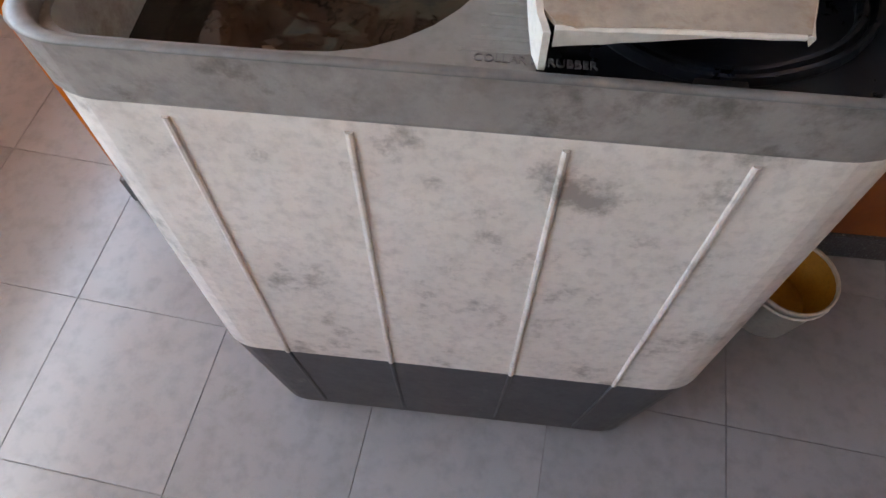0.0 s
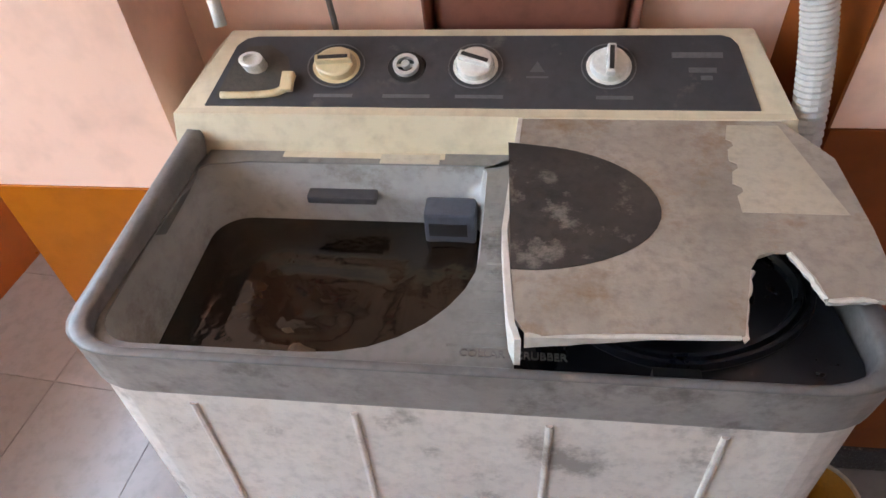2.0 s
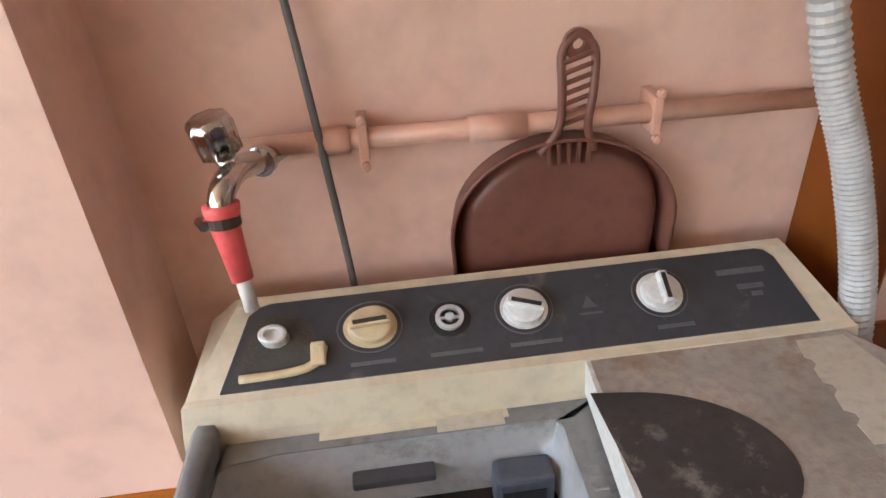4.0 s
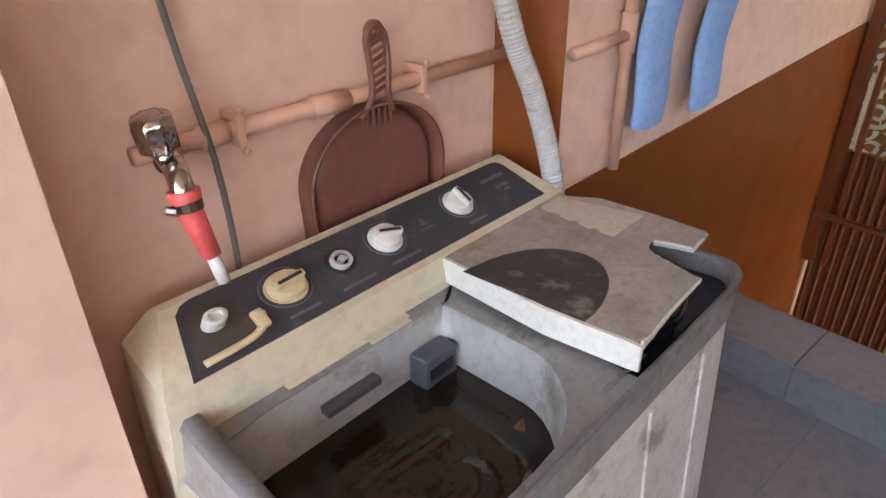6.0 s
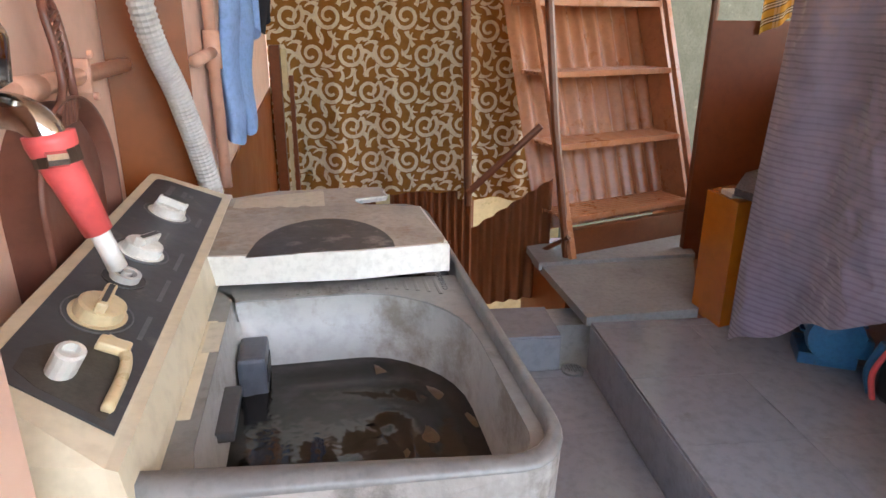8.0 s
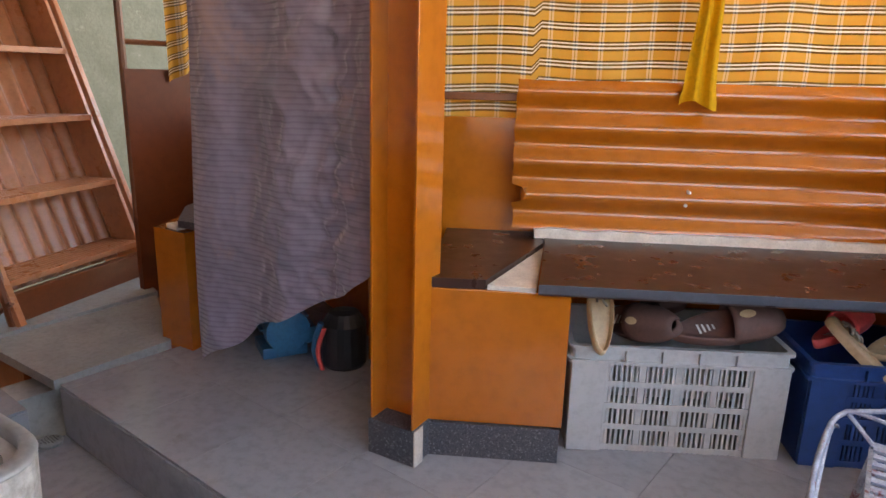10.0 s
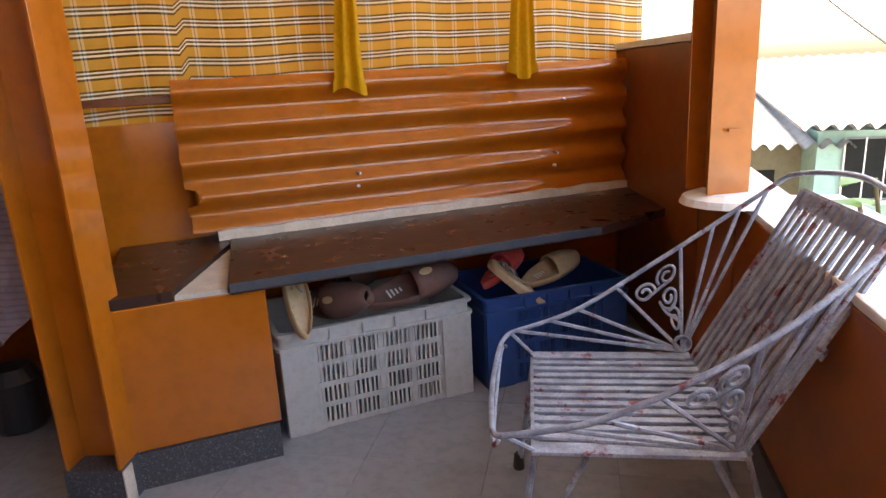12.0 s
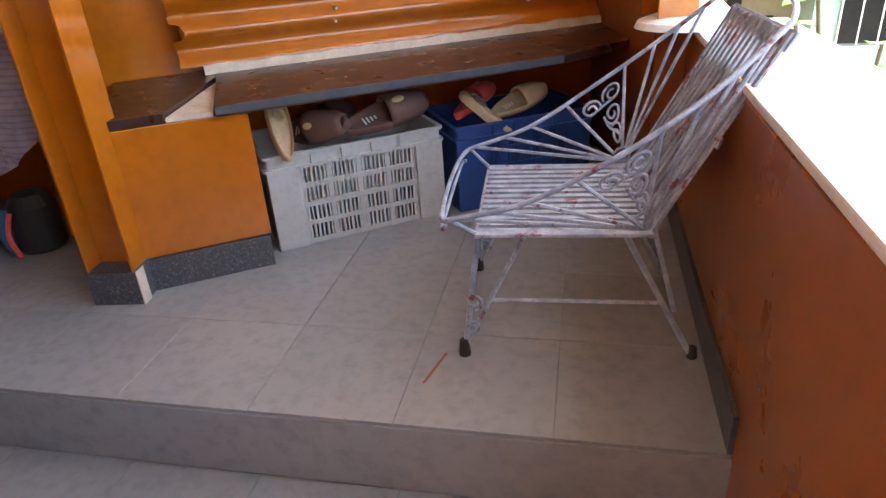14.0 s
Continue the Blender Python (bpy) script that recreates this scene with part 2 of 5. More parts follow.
def plaid():
    """Yellow cotton with white and black bands, woven both ways."""
    m = mat("yellow_plaid_cotton", (0.66, 0.4, 0.1), (0.6, 0.36, 0.09), 6, 0.85, 0.3, 300, spec=0.1, translucent=0.45)
    n, l = m.node_tree.nodes, m.node_tree.links
    tc = n.new("ShaderNodeTexCoord")
    sep = n.new("ShaderNodeSeparateXYZ")
    l.new(tc.outputs["UV"], sep.inputs["Vector"])

    def band(axis, period, rows, soft):
        d = n.new("ShaderNodeMath")
        d.operation = 'DIVIDE'
        d.inputs[1].default_value = period
        l.new(sep.outputs[axis], d.inputs[0])
        f = n.new("ShaderNodeMath")
        f.operation = 'FRACT'
        l.new(d.outputs[0], f.inputs[0])
        r = n.new("ShaderNodeValToRGB")
        r.color_ramp.interpolation = 'CONSTANT'
        e = r.color_ramp.elements
        while len(e) < len(rows):
            e.new(0.5)
        for k, (p, c) in enumerate(rows):
            e[k].position, e[k].color = p, (*c, 1)
        l.new(f.outputs[0], r.inputs["Fac"])
        return r.outputs["Color"]

    y, w, k = (0.72, 0.42, 0.09), (0.9, 0.85, 0.74), (0.03, 0.022, 0.02)
    h = band("Y", 0.066, [(0.0, y), (0.44, k), (0.55, w), (0.65, k), (0.76, w), (0.84, k), (0.94, y)], 0)
    v = band("X", 0.085, [(0.0, y), (0.62, w), (0.7, k), (0.73, w), (0.82, y)], 0)
    mx = n.new("ShaderNodeMix")
    mx.data_type, mx.blend_type = 'RGBA', 'MIX'
    mx.inputs["Factor"].default_value = 0.3
    l.new(h, mx.inputs["A"])
    l.new(v, mx.inputs["B"])
    l.new(mx.outputs["Result"], n["Principled BSDF"].inputs["Base Color"])
    tr = [q for q in n if q.type == 'BSDF_TRANSLUCENT'][0]
    l.new(mx.outputs["Result"], tr.inputs["Color"])
    return m


def satin():
    """Lilac-grey satin with fine woven stripes."""
    m = mat("lilac_grey_satin", (0.23, 0.185, 0.24), (0.18, 0.145, 0.19), 3, 0.42, 0.0, stain=(0.3, 0.2, 0.19), stain_scale=2.5, stain_at=0.58)
    n, l = m.node_tree.nodes, m.node_tree.links
    tc = n.new("ShaderNodeTexCoord")
    w = n.new("ShaderNodeTexWave")
    w.bands_direction = 'Z'
    w.inputs["Scale"].default_value, w.inputs["Distortion"].default_value, w.inputs["Detail"].default_value = 17.0, 1.2, 1.0
    l.new(tc.outputs["Object"], w.inputs["Vector"])
    b = n["Principled BSDF"]
    r = n.new("ShaderNodeMapRange")
    r.inputs["From Min"].default_value, r.inputs["From Max"].default_value = 0.55, 0.75
    r.inputs["To Min"].default_value, r.inputs["To Max"].default_value = 0.55, 0.27
    l.new(w.outputs["Fac"], r.inputs["Value"])
    l.new(r.outputs["Result"], b.inputs["Roughness"])
    bp = n.new("ShaderNodeBump")
    bp.inputs["Strength"].default_value, bp.inputs["Distance"].default_value = 0.25, 0.001
    l.new(w.outputs["Fac"], bp.inputs["Height"])
    l.new(bp.outputs["Normal"], b.inputs["Normal"])
    b.inputs["Sheen Weight"].default_value = 0.3
    return m


def dirty_water():
    m = mat("murky_wash_water", (0.022, 0.014, 0.008), (0.011, 0.0075, 0.005), 5, 0.1, 0.3, 10, stain=(0.06, 0.04, 0.022), stain_scale=5, stain_at=0.58, stain_soft=0.2, bump_dist=0.01)
    return m


PLAID, SATIN, WATER = plaid(), satin(), dirty_water()


# ---- mesh helpers ----
def part(name, bm, material, parent=None, label="", smooth=False, kind="", category="", group=""):
    me = bpy.data.meshes.new(name)
    if smooth:
        for f in bm.faces:
            f.smooth = True
    bm.to_mesh(me)
    bm.free()
    me.materials.append(material)
    ob = new(name, me)
    if parent is not None:
        ob.parent = parent
    return tagged(ob, label, category, group, kind)


def thing(name, m, label, category, group=""):
    ob = new(name)
    ob.empty_display_size = 0.1
    ob.matrix_world = m
    return tagged(ob, label, category, group)


def B():
    return bmesh.new()


def box(bm, lo, hi, bevel=0.0, m=None, seg=2):
    r = bmesh.ops.create_cube(bm, size=1.0)
    c = [(a + b) / 2 for a, b in zip(lo, hi)]
    s = [abs(b - a) for a, b in zip(lo, hi)]
    bmesh.ops.scale(bm, vec=s, verts=r["verts"])
    bmesh.ops.translate(bm, vec=c, verts=r["verts"])
    vs = r["verts"]
    if bevel:
        es = list({e for v in vs for e in v.link_edges})
        g = bmesh.ops.bevel(bm, geom=es, offset=bevel, segments=seg, affect='EDGES', profile=0.6)
        vs = list({v for f in g["faces"] for v in f.verts} | {v for v in vs if v.is_valid})
    if m is not None:
        bmesh.ops.transform(bm, matrix=m, verts=[v for v in vs if v.is_valid])
    return bm


def rounded(x0, y0, x1, y1, r, seg=6, radii=None):
    """The outline of a rectangle with rounded corners, from the low corner on."""
    rr = radii or (r, r, r, r)
    out = []
    for (cx, cy, a), q in zip(((x0, y0, 180), (x1, y0, 270), (x1, y1, 0), (x0, y1, 90)), rr):
        sx = cx + q if cx == x0 else cx - q
        sy = cy + q if cy == y0 else cy - q
        for k in range(seg + 1):
            t = radians(a + 90 * k / seg)
            out.append((sx + q * math.cos(t), sy + q * math.sin(t)))
    return out


def loft(bm, rings, close=True, cap0=True, cap1=True):
    vs = [[bm.verts.new(p) for p in ring] for ring in rings]
    n = len(vs[0])
    for a, b in zip(vs, vs[1:]):
        for i in range(n if close else n - 1):
            j = (i + 1) % n
            bm.faces.new((a[i], a[j], b[j], b[i]))
    if cap0:
        bm.faces.new(list(reversed(vs[0])))
    if cap1:
        bm.faces.new(vs[-1])
    return bm


def prism(bm, outline, z0, z1):
    return loft(bm, [[(x, y, z0) for x, y in outline], [(x, y, z1) for x, y in outline]])


def plate_with_hole(bm, outer, inner, z0, z1):
    """A flat ring between two outlines of the same number of points."""
    o0, i0 = [(x, y, z0) for x, y in outer], [(x, y, z0) for x, y in inner]
    o1, i1 = [(x, y, z1) for x, y in outer], [(x, y, z1) for x, y in inner]
    rings = [o0, o1, i1, i0]
    vs = [[bm.verts.new(p) for p in ring] for ring in rings]
    n = len(outer)
    for k in range(4):
        a, b = vs[k], vs[(k + 1) % 4]
        for i in range(n):
            j = (i + 1) % n
            bm.faces.new((a[i], a[j], b[j], b[i]))
    return bm


def tube(bm, pts, r, sides=8, closed=False, radii=None, caps=True):
    """A round bar along a line of points."""
    pts = [Vector(p) for p in pts]
    n = len(pts)
    rings, up = [], None
    for i, p in enumerate(pts):
        a = pts[(i - 1) % n] if (i or closed) else p
        b = pts[(i + 1) % n] if (i < n - 1 or closed) else p
        d = (b - a).normalized()
        if up is None:
            up = d.orthogonal().normalized()
        up = (up - d * up.dot(d)).normalized()
        side = d.cross(up)
        q = radii[i] if radii else r
        rings.append([bm.verts.new(p + q * (math.cos(2 * math.pi * k / sides) * up + math.sin(2 * math.pi * k / sides) * side)) for k in range(sides)])
    for a, b in zip(rings, rings[1:] + ([rings[0]] if closed else [])):
        for i in range(sides):
            j = (i + 1) % sides
            bm.faces.new((a[i], a[j], b[j], b[i]))
    if caps and not closed:
        bm.faces.new(list(reversed(rings[0])))
        bm.faces.new(rings[-1])
    return bm


def curve(pts, n=8):
    """A smooth line through the points."""
    pts = [Vector(p) for p in pts]
    out = []
    for i in range(len(pts) - 1):
        p0, p1, p2, p3 = pts[max(0, i - 1)], pts[i], pts[i + 1], pts[min(len(pts) - 1, i + 2)]
        for k in range(n):
            t = k / n
            out.append(0.5 * (2 * p1 + (p2 - p0) * t + (2 * p0 - 5 * p1 + 4 * p2 - p3) * t * t + (3 * p1 - p0 - 3 * p2 + p3) * t ** 3))
    return out + [pts[-1]]


def lathe(bm, prof, m=None, sides=24, cap=True):
    """A turned shape: rows of (radius, height)."""
    k0 = len(bm.verts)
    loft(bm, [[(r * math.cos(2 * math.pi * k / sides), r * math.sin(2 * math.pi * k / sides), z) for k in range(sides)] for r, z in prof], True, cap, cap)
    if m is not None:
        bm.verts.ensure_lookup_table()
        bmesh.ops.transform(bm, matrix=m, verts=bm.verts[k0:])
    return bm


def cloth(fn, nu, nv, thick=0.0015, uv=None):
    """A sheet of cloth: fn(u, v) gives its place for u, v in 0..1; it has two sides."""
    bm = bmesh.new()
    lay = bm.loops.layers.uv.new("uv") if uv else None
    g = [[Vector(fn(i / nu, j / nv)) for j in range(nv + 1)] for i in range(nu + 1)]
    front = [[bm.verts.new(p) for p in col] for col in g]
    for i in range(nu):
        for j in range(nv):
            f = bm.faces.new((front[i][j], front[i + 1][j], front[i + 1][j + 1], front[i][j + 1]))
            if uv:
                for lp, (a, b) in zip(f.loops, ((i, j), (i + 1, j), (i + 1, j + 1), (i, j + 1))):
                    lp[lay].uv = (a / nu * uv[0], b / nv * uv[1])
    bm.normal_update()
    back = bmesh.ops.duplicate(bm, geom=bm.faces[:] + bm.edges[:] + bm.verts[:])
    for v in [q for q in back["geom"] if isinstance(q, bmesh.types.BMVert)]:
        v.co -= v.normal * thick
    bmesh.ops.reverse_faces(bm, faces=[q for q in back["geom"] if isinstance(q, bmesh.types.BMFace)])
    return bm


def corrugated(w, h, pitch, amp, thick=0.002, edge=None, nv=4, sag=0.0):
    """A wavy metal sheet in the local x-z plane, its waves running along z; edge(u, v) may shift its border."""
    n = int(w / pitch * 10)

    def fn(u, v):
        x, z = u * w, v * h
        if edge:
            dx, dz = edge(u, v)
            x, z = x + dx, z + dz
        return (x, amp * math.cos(2 * math.pi * x / pitch) + sag * math.sin(math.pi * v), z)
    return cloth(fn, n, nv, thick)


def wob(x, y, s=1.0, k=0.0):
    return noise.noise(Vector((x * s, y * s, k)))


# ---- large structure ----
PZ = 0.2
# the house wall and the machine stand turned to the terrace's step
WALL = Matrix.Rotation(radians(5.3), 4, 'Z') @ Matrix.Translation((0.1127, -0.0366, 0))
NICHE_L, NICHE_R, WALL_Y = -0.096, 0.845, 1.235
LEFT_Y, WALL2_Y, DADO, DADO2 = 1.081, 1.106, 0.843, 0.93
X_PAR, X_END, CEIL_Z = -1.185, 1.76, 2.55


def wall(name, lo, hi, material, label, m=None):
    ob = part(name, box(B(), lo, hi), material, None, label, kind="structure", category="wall")
    if m is not None:
        ob.matrix_world = m
    return ob


def wall_prism(name, outline, z0, z1, material, label):
    ob = part(name, prism(B(), outline, z0, z1), material, None, label, kind="structure", category="wall")
    ob.matrix_world = WALL
    return ob


floor_low = part("floor_lower", box(B(), (X_PAR - 0.02, -0.02, -0.12), (X_END, 2.4, -0.004)), GROUT, None, "grey tiled lower terrace floor with dark joints", kind="structure", category="floor")
plat = part("floor_platform", box(B(), (X_PAR - 0.02, -2.75, -0.12), (X_END - 0.005, -0.012, PZ - 0.006)), GROUT, None, "raised grey tiled terrace floor one step up", kind="structure", category="floor")

wall("wall_niche", (NICHE_L, WALL_Y, -0.05), (0.793, WALL_Y + 0.14, CEIL_Z), PINK, "pink painted wall behind the washing machine", WALL)
wall("wall_pier_left_top", (-0.455, LEFT_Y, DADO - 0.03), (NICHE_L, WALL_Y + 0.14, CEIL_Z), PINK, "pink painted pier above the orange dado", WALL)
wall("wall_pier_left_dado", (-0.459, LEFT_Y - 0.004, 0.09), (NICHE_L + 0.003, WALL_Y + 0.14, DADO - 0.031), ORANGE, "glossy orange painted dado of the pier", WALL)
wall_prism("wall_right_top", [(NICHE_R, WALL2_Y), (3.75, WALL2_Y), (3.75, WALL_Y + 0.14), (0.794, WALL_Y + 0.14), (0.794, WALL_Y)], DADO2, CEIL_Z, PINK, "pink painted terrace wall above the dado")
wall_prism("wall_right_dado", [(NICHE_R, WALL2_Y - 0.004), (3.75, WALL2_Y - 0.004), (3.75, WALL_Y + 0.14), (0.794, WALL_Y + 0.14), (0.794, WALL_Y - 0.001)], 0.09, DADO2 - 0.001, BROWN, "glossy brown painted dado of the terrace wall")
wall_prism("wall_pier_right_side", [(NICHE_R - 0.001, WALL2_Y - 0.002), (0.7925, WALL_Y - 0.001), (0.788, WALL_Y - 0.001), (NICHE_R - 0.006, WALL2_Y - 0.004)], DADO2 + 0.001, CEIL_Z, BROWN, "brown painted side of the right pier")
for nm, lo, hi in (("baseboard_left", (-0.467, LEFT_Y - 0.012, 0.0), (NICHE_L + 0.01, WALL_Y, 0.089)), ("baseboard_right", (NICHE_R - 0.01, WALL2_Y - 0.012, 0.0), (1.84, WALL_Y, 0.089))):
    ob = part(nm, box(B(), lo, hi, 0.003), GRANITE, None, "dark speckled granite skirting along the wall", kind="structure", category="baseboard")
    ob.matrix_world = WALL
wall("wall_back_passage", (-2.0, 2.4, -0.1), (-0.455, 2.52, CEIL_Z), PINK, "plain pink wall closing the passage")
wall("wall_passage_side", (-0.455, WALL_Y + 0.14, -0.1), (-0.335, 2.4, CEIL_Z), PINK, "plain pink wall beside the passage", WALL)
# parapet with its cap
wall("wall_parapet", (X_PAR - 0.2, -1.26, -3.0), (X_PAR, 2.4, 0.845), ORANGE2, "glossy orange-brown painted parapet wall")
part("trim_parapet_cap", box(B(), (X_PAR - 0.3, -1.26, 0.846), (X_PAR - 0.003, 2.4, 0.868), 0.006), PARAPET_TOP, None, "white weathered cap along the parapet", kind="structure", category="trim")
part("baseboard_parapet", box(B(), (X_PAR, -1.28, PZ), (X_PAR + 0.012, -0.001, PZ + 0.1), 0.002), GRANITE, None, "dark speckled granite skirting below the parapet", kind="structure", category="baseboard")
wall("wall_right_foot", (1.85, WALL2_Y - 0.004, -1.6), (3.75, WALL_Y + 0.14, 0.089), BROWN, "brown painted foot of the terrace wall", WALL)
# Unseen slab, drawn out past the stairs to hold off direct sun.
part("ceiling", box(B(), (-1.9, -3.2, CEIL_Z), (3.6, 2.52, CEIL_Z + 0.14)), WHITE_CEIL, None, "unseen plain roof slab stretched over the stairs to block sun", kind="structure", category="ceiling")
ground = part("ground", box(B(), (-900, -900, -3.6), (900, 900, -3.4)), EARTH, None, "dusty ground far below the terrace", kind="structure", category="ground")

# ---- bench corner, turned to the terrace ----
BENCH = Matrix(((-0.8387, 0.5446, 0, 0.485), (-0.5446, -0.8387, 0, -0.515), (0, 0, 1, 0), (0, 0, 0, 1)))
# local x runs along the bench, local y away from the walk
SHEET_B = 0.55


def at(ob, m):
    ob.matrix_world = m
    return ob


def bpart(name, bm, material, label="", kind="", category="", parent=None, smooth=False):
    bmesh.ops.recalc_face_normals(bm, faces=bm.faces[:])
    ob = part(name, bm, material, parent, label, smooth, kind, category)
    if parent is None:
        ob.matrix_world = BENCH
    return ob


bpart("wall_bench_pier", box(B(), (0.0, 0.0, PZ + 0.112), (0.405, 0.52, 0.726), 0.004), ORANGE, "orange painted masonry pier under the bench", "structure", "wall")
bpart("baseboard_bench_pier", box(B(), (0.012, -0.008, PZ), (0.398, 0.3, PZ + 0.109), 0.002), GRANITE, "dark speckled granite skirting of the bench pier", "structure", "baseboard")
bpart("wall_bench_back", box(B(), (-0.3, SHEET_B + 0.09, PZ - 0.2), (2.25, SHEET_B + 0.17, 1.165)), ORANGE, "orange painted parapet behind the bench", "structure", "wall")
pier = [(-0.91, -2.12), (-1.09, -1.31), (-1.15, -1.33), (-1.05, -2.31), (-0.83, -2.31)]
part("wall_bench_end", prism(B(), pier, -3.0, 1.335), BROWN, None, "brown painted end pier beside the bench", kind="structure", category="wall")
part("wall_bench_end_foot", prism(B(), [(-0.92, -2.12), (-1.092, -1.315), (-1.18, -1.2), (-1.38, -1.2), (-1.42, -2.19)], -3.0, 0.84), ORANGE2, None, "orange-brown painted corner of the parapet", kind="structure", category="wall")
part("trim_end_pier_cap", prism(B(), [(-0.895, -2.13), (-1.075, -1.295), (-1.17, -1.315), (-1.07, -2.32), (-0.82, -2.32)], 1.338, 1.362), PARAPET_TOP, None, "white stone cap of the end pier", kind="structure", category="trim")
# bench slab
bench = thing("bench_shelf", BENCH, "dark brown stone bench slab with a broken corner", "bench")
bm = B()
prism(bm, [(0.31, -0.03), (1.5, -0.03), (2.03, 0.14), (2.03, SHEET_B + 0.08), (0.355, SHEET_B + 0.08), (0.355, 0.47)], 0.729, 0.759)
part("slab", bm, SLATE, bench, "dark brown polished stone")
part("front_edge", box(B(), (0.31, -0.034, 0.735), (1.5, -0.031, 0.761), 0.001), mat("blue_grey_sawn_stone", (0.05, 0.058, 0.075), (0.035, 0.04, 0.052), 14, 0.45, 0.2, 60), bench, "blue-grey sawn stone edge")
bm = B()
prism(bm, [(0.0, 0.0), (0.165, 0.0), (0.351, 0.47), (0.351, SHEET_B + 0.08), (0.0, SHEET_B + 0.08)], 0.728, 0.756)
part("end_slab", bm, SLATE, bench)
bm = B()
prism(bm, [(0.17, 0.0), (0.305, -0.01), (0.35, 0.455)], 0.728, 0.742)
part("broken_corner", bm, PLASTER_BARE, bench, "bare broken mortar patch")
bm = B()
rings = []
for k in range(40):
    a = 0.32 + k * 1.74 / 39
    h = 0.03 + 0.012 * wob(a, 0, 9)
    rings.append([(a, SHEET_B - 0.03 - 0.008 * wob(a, 3, 12), 0.758), (a, SHEET_B - 0.02, 0.758 + h), (a, SHEET_B + 0.05, 0.76 + h), (a, SHEET_B + 0.05, 0.758)])
loft(bm, rings)
bpart("mortar_fillet", bm, PLASTER_BARE, "crumbling pale mortar fillet where sheet meets bench", "structure", "trim")

# corrugated backrest sheet with a torn end
def back_sheet(u, v):
    z = v * 0.515
    x = 0.235 + u * 1.80
    if u == 0:
        x += 0.012 * wob(z, 2, 13) + (0.045 * math.sqrt(1 - ((z - 0.12) / 0.034) ** 2) if abs(z - 0.12) < 0.034 else 0) + 0.05 * max(0, 0.07 - z)
    return (x, SHEET_B + 0.02 - 0.018 * math.cos(2 * math.pi * z / 0.119) + 0.004 * wob(x, z, 3), 0.786 + z + 0.006 * wob(x, 1, 4) * (v > 0.98))


bpart("corrugated_sheet", cloth(back_sheet, 60, 60, 0.002), ORANGE, "orange painted corrugated sheet fixed as the bench backrest", "", "sheet", smooth=True)
for k, (a, z) in enumerate(((0.835, 0.89), (0.843, 0.936), (1.675, 0.885), (1.685, 0.936), (1.72, 1.152))):
    bm = B()
    lathe(bm, [(0.0005, 0.006), (0.004, 0.005), (0.006, 0.0), (0.006, -0.03)], Matrix.Translation((a, SHEET_B + 0.0, z)) @ pose(0, 0, 0, 90), 8)
    bpart("screw", bm, WHITEP, "pale screw head in the sheet", "", "screw")
bpart("top_rail", box(B(), (-0.45, SHEET_B + 0.06, 1.225), (2.08, SHEET_B + 0.1, 1.252), 0.003), RUST, "brown steel rail behind the bench sheet", "structure", "rail")


# plaid cloth behind the bench
def plaid_fn(u, v):
    x = -0.95 + u * 3.15
    drop = 1.15 if x < 0.3 else 1.19
    z = drop + (2.05 - drop) * v
    return (x, SHEET_B + 0.13 + 0.012 * math.sin(x * 21) + 0.02 * wob(x, z, 3) + 0.01 * wob(x, z, 11), z + 0.012 * wob(x, 0, 3) + 0.02 * max(0, x - 1.1) * math.sin(x * 5))


pc = cloth(plaid_fn, 120, 30, 0.001, uv=(3.05, 0.9))
bpart("plaid_curtain", pc, PLAID, "yellow black and white plaid cloth hung above the bench", "", "curtain", smooth=True)


def strip_fn(x0, w, zb, k):
    def fn(u, v):
        z = zb + (2.0 - zb) * v
        ww = w * (1 - 0.35 * min(1, (z - zb) / 0.35))
        f = u - 0.5
        return (x0 + f * ww + 0.03 * wob(z, k, 2.2) * v + (0.012 if v < 0.04 else 0) * f, SHEET_B - 0.03 + 0.016 * math.sin(u * 14 + k) - 0.006 * math.sin(z * 9), z + (0.016 * math.sin(u * 5 + k) if v < 0.06 else 0))
    return fn


for x0, zb, k in ((0.83, 1.23, 0.0), (1.52, 1.255, 2.0)):
    bpart("hanging_cloth", cloth(strip_fn(x0, 0.115, zb, k), 14, 30, 0.0012), YELLOW, "marigold yellow cloth end hanging over the plaid curtain", "", "cloth", smooth=True)


# ---- steel posts ----
def ibeam(name, m, w, d, h, material, label, t=0.007):
    th = thing(name, m, label, "post")
    part("flange", box(B(), (-w / 2, -d / 2, 0), (w / 2, -d / 2 + t, h), 0.0015), material, th)
    part("flange", box(B(), (-w / 2, d / 2 - t, 0), (w / 2, d / 2, h), 0.0015), material, th)
    part("web", box(B(), (-t / 2, -d / 2 + t, 0), (t / 2, d / 2 - t, h)), material, th)
    return th


post = thing("steel_post", pose(0.545, -0.485, PZ + 0.115, 0, 0, 8), "orange painted steel I-beam post on a granite plinth", "post")
part("flange", box(B(), (-0.075, -0.075, 0), (-0.067, 0.06, 2.25), 0.0015), ORANGE, post)
part("flange", box(B(), (0.067, -0.075, 0), (0.075, 0.06, 2.25), 0.0015), ORANGE, post)
part("web", box(B(), (-0.067, -0.02, 0), (0.067, -0.013, 2.25)), ORANGE, post)
part("plinth", box(B(), (-0.08, -0.08, -0.115), (0.082, 0.064, -0.001), 0.003), GRANITE, post, "black granite plinth with chipped cement")
bm = B()
box(bm, (-0.085, 0.02, -0.115), (-0.081, 0.066, 0.0), 0.001)
part("cement_patch", bm, PLASTER_BARE, post, "bare chipped cement edge")
ib = ibeam("steel_post", pose(-1.115, -1.18, 0.9, 0, 0, 20), 0.13, 0.13, 1.65, ORANGE, "orange painted steel I-beam post on the parapet")
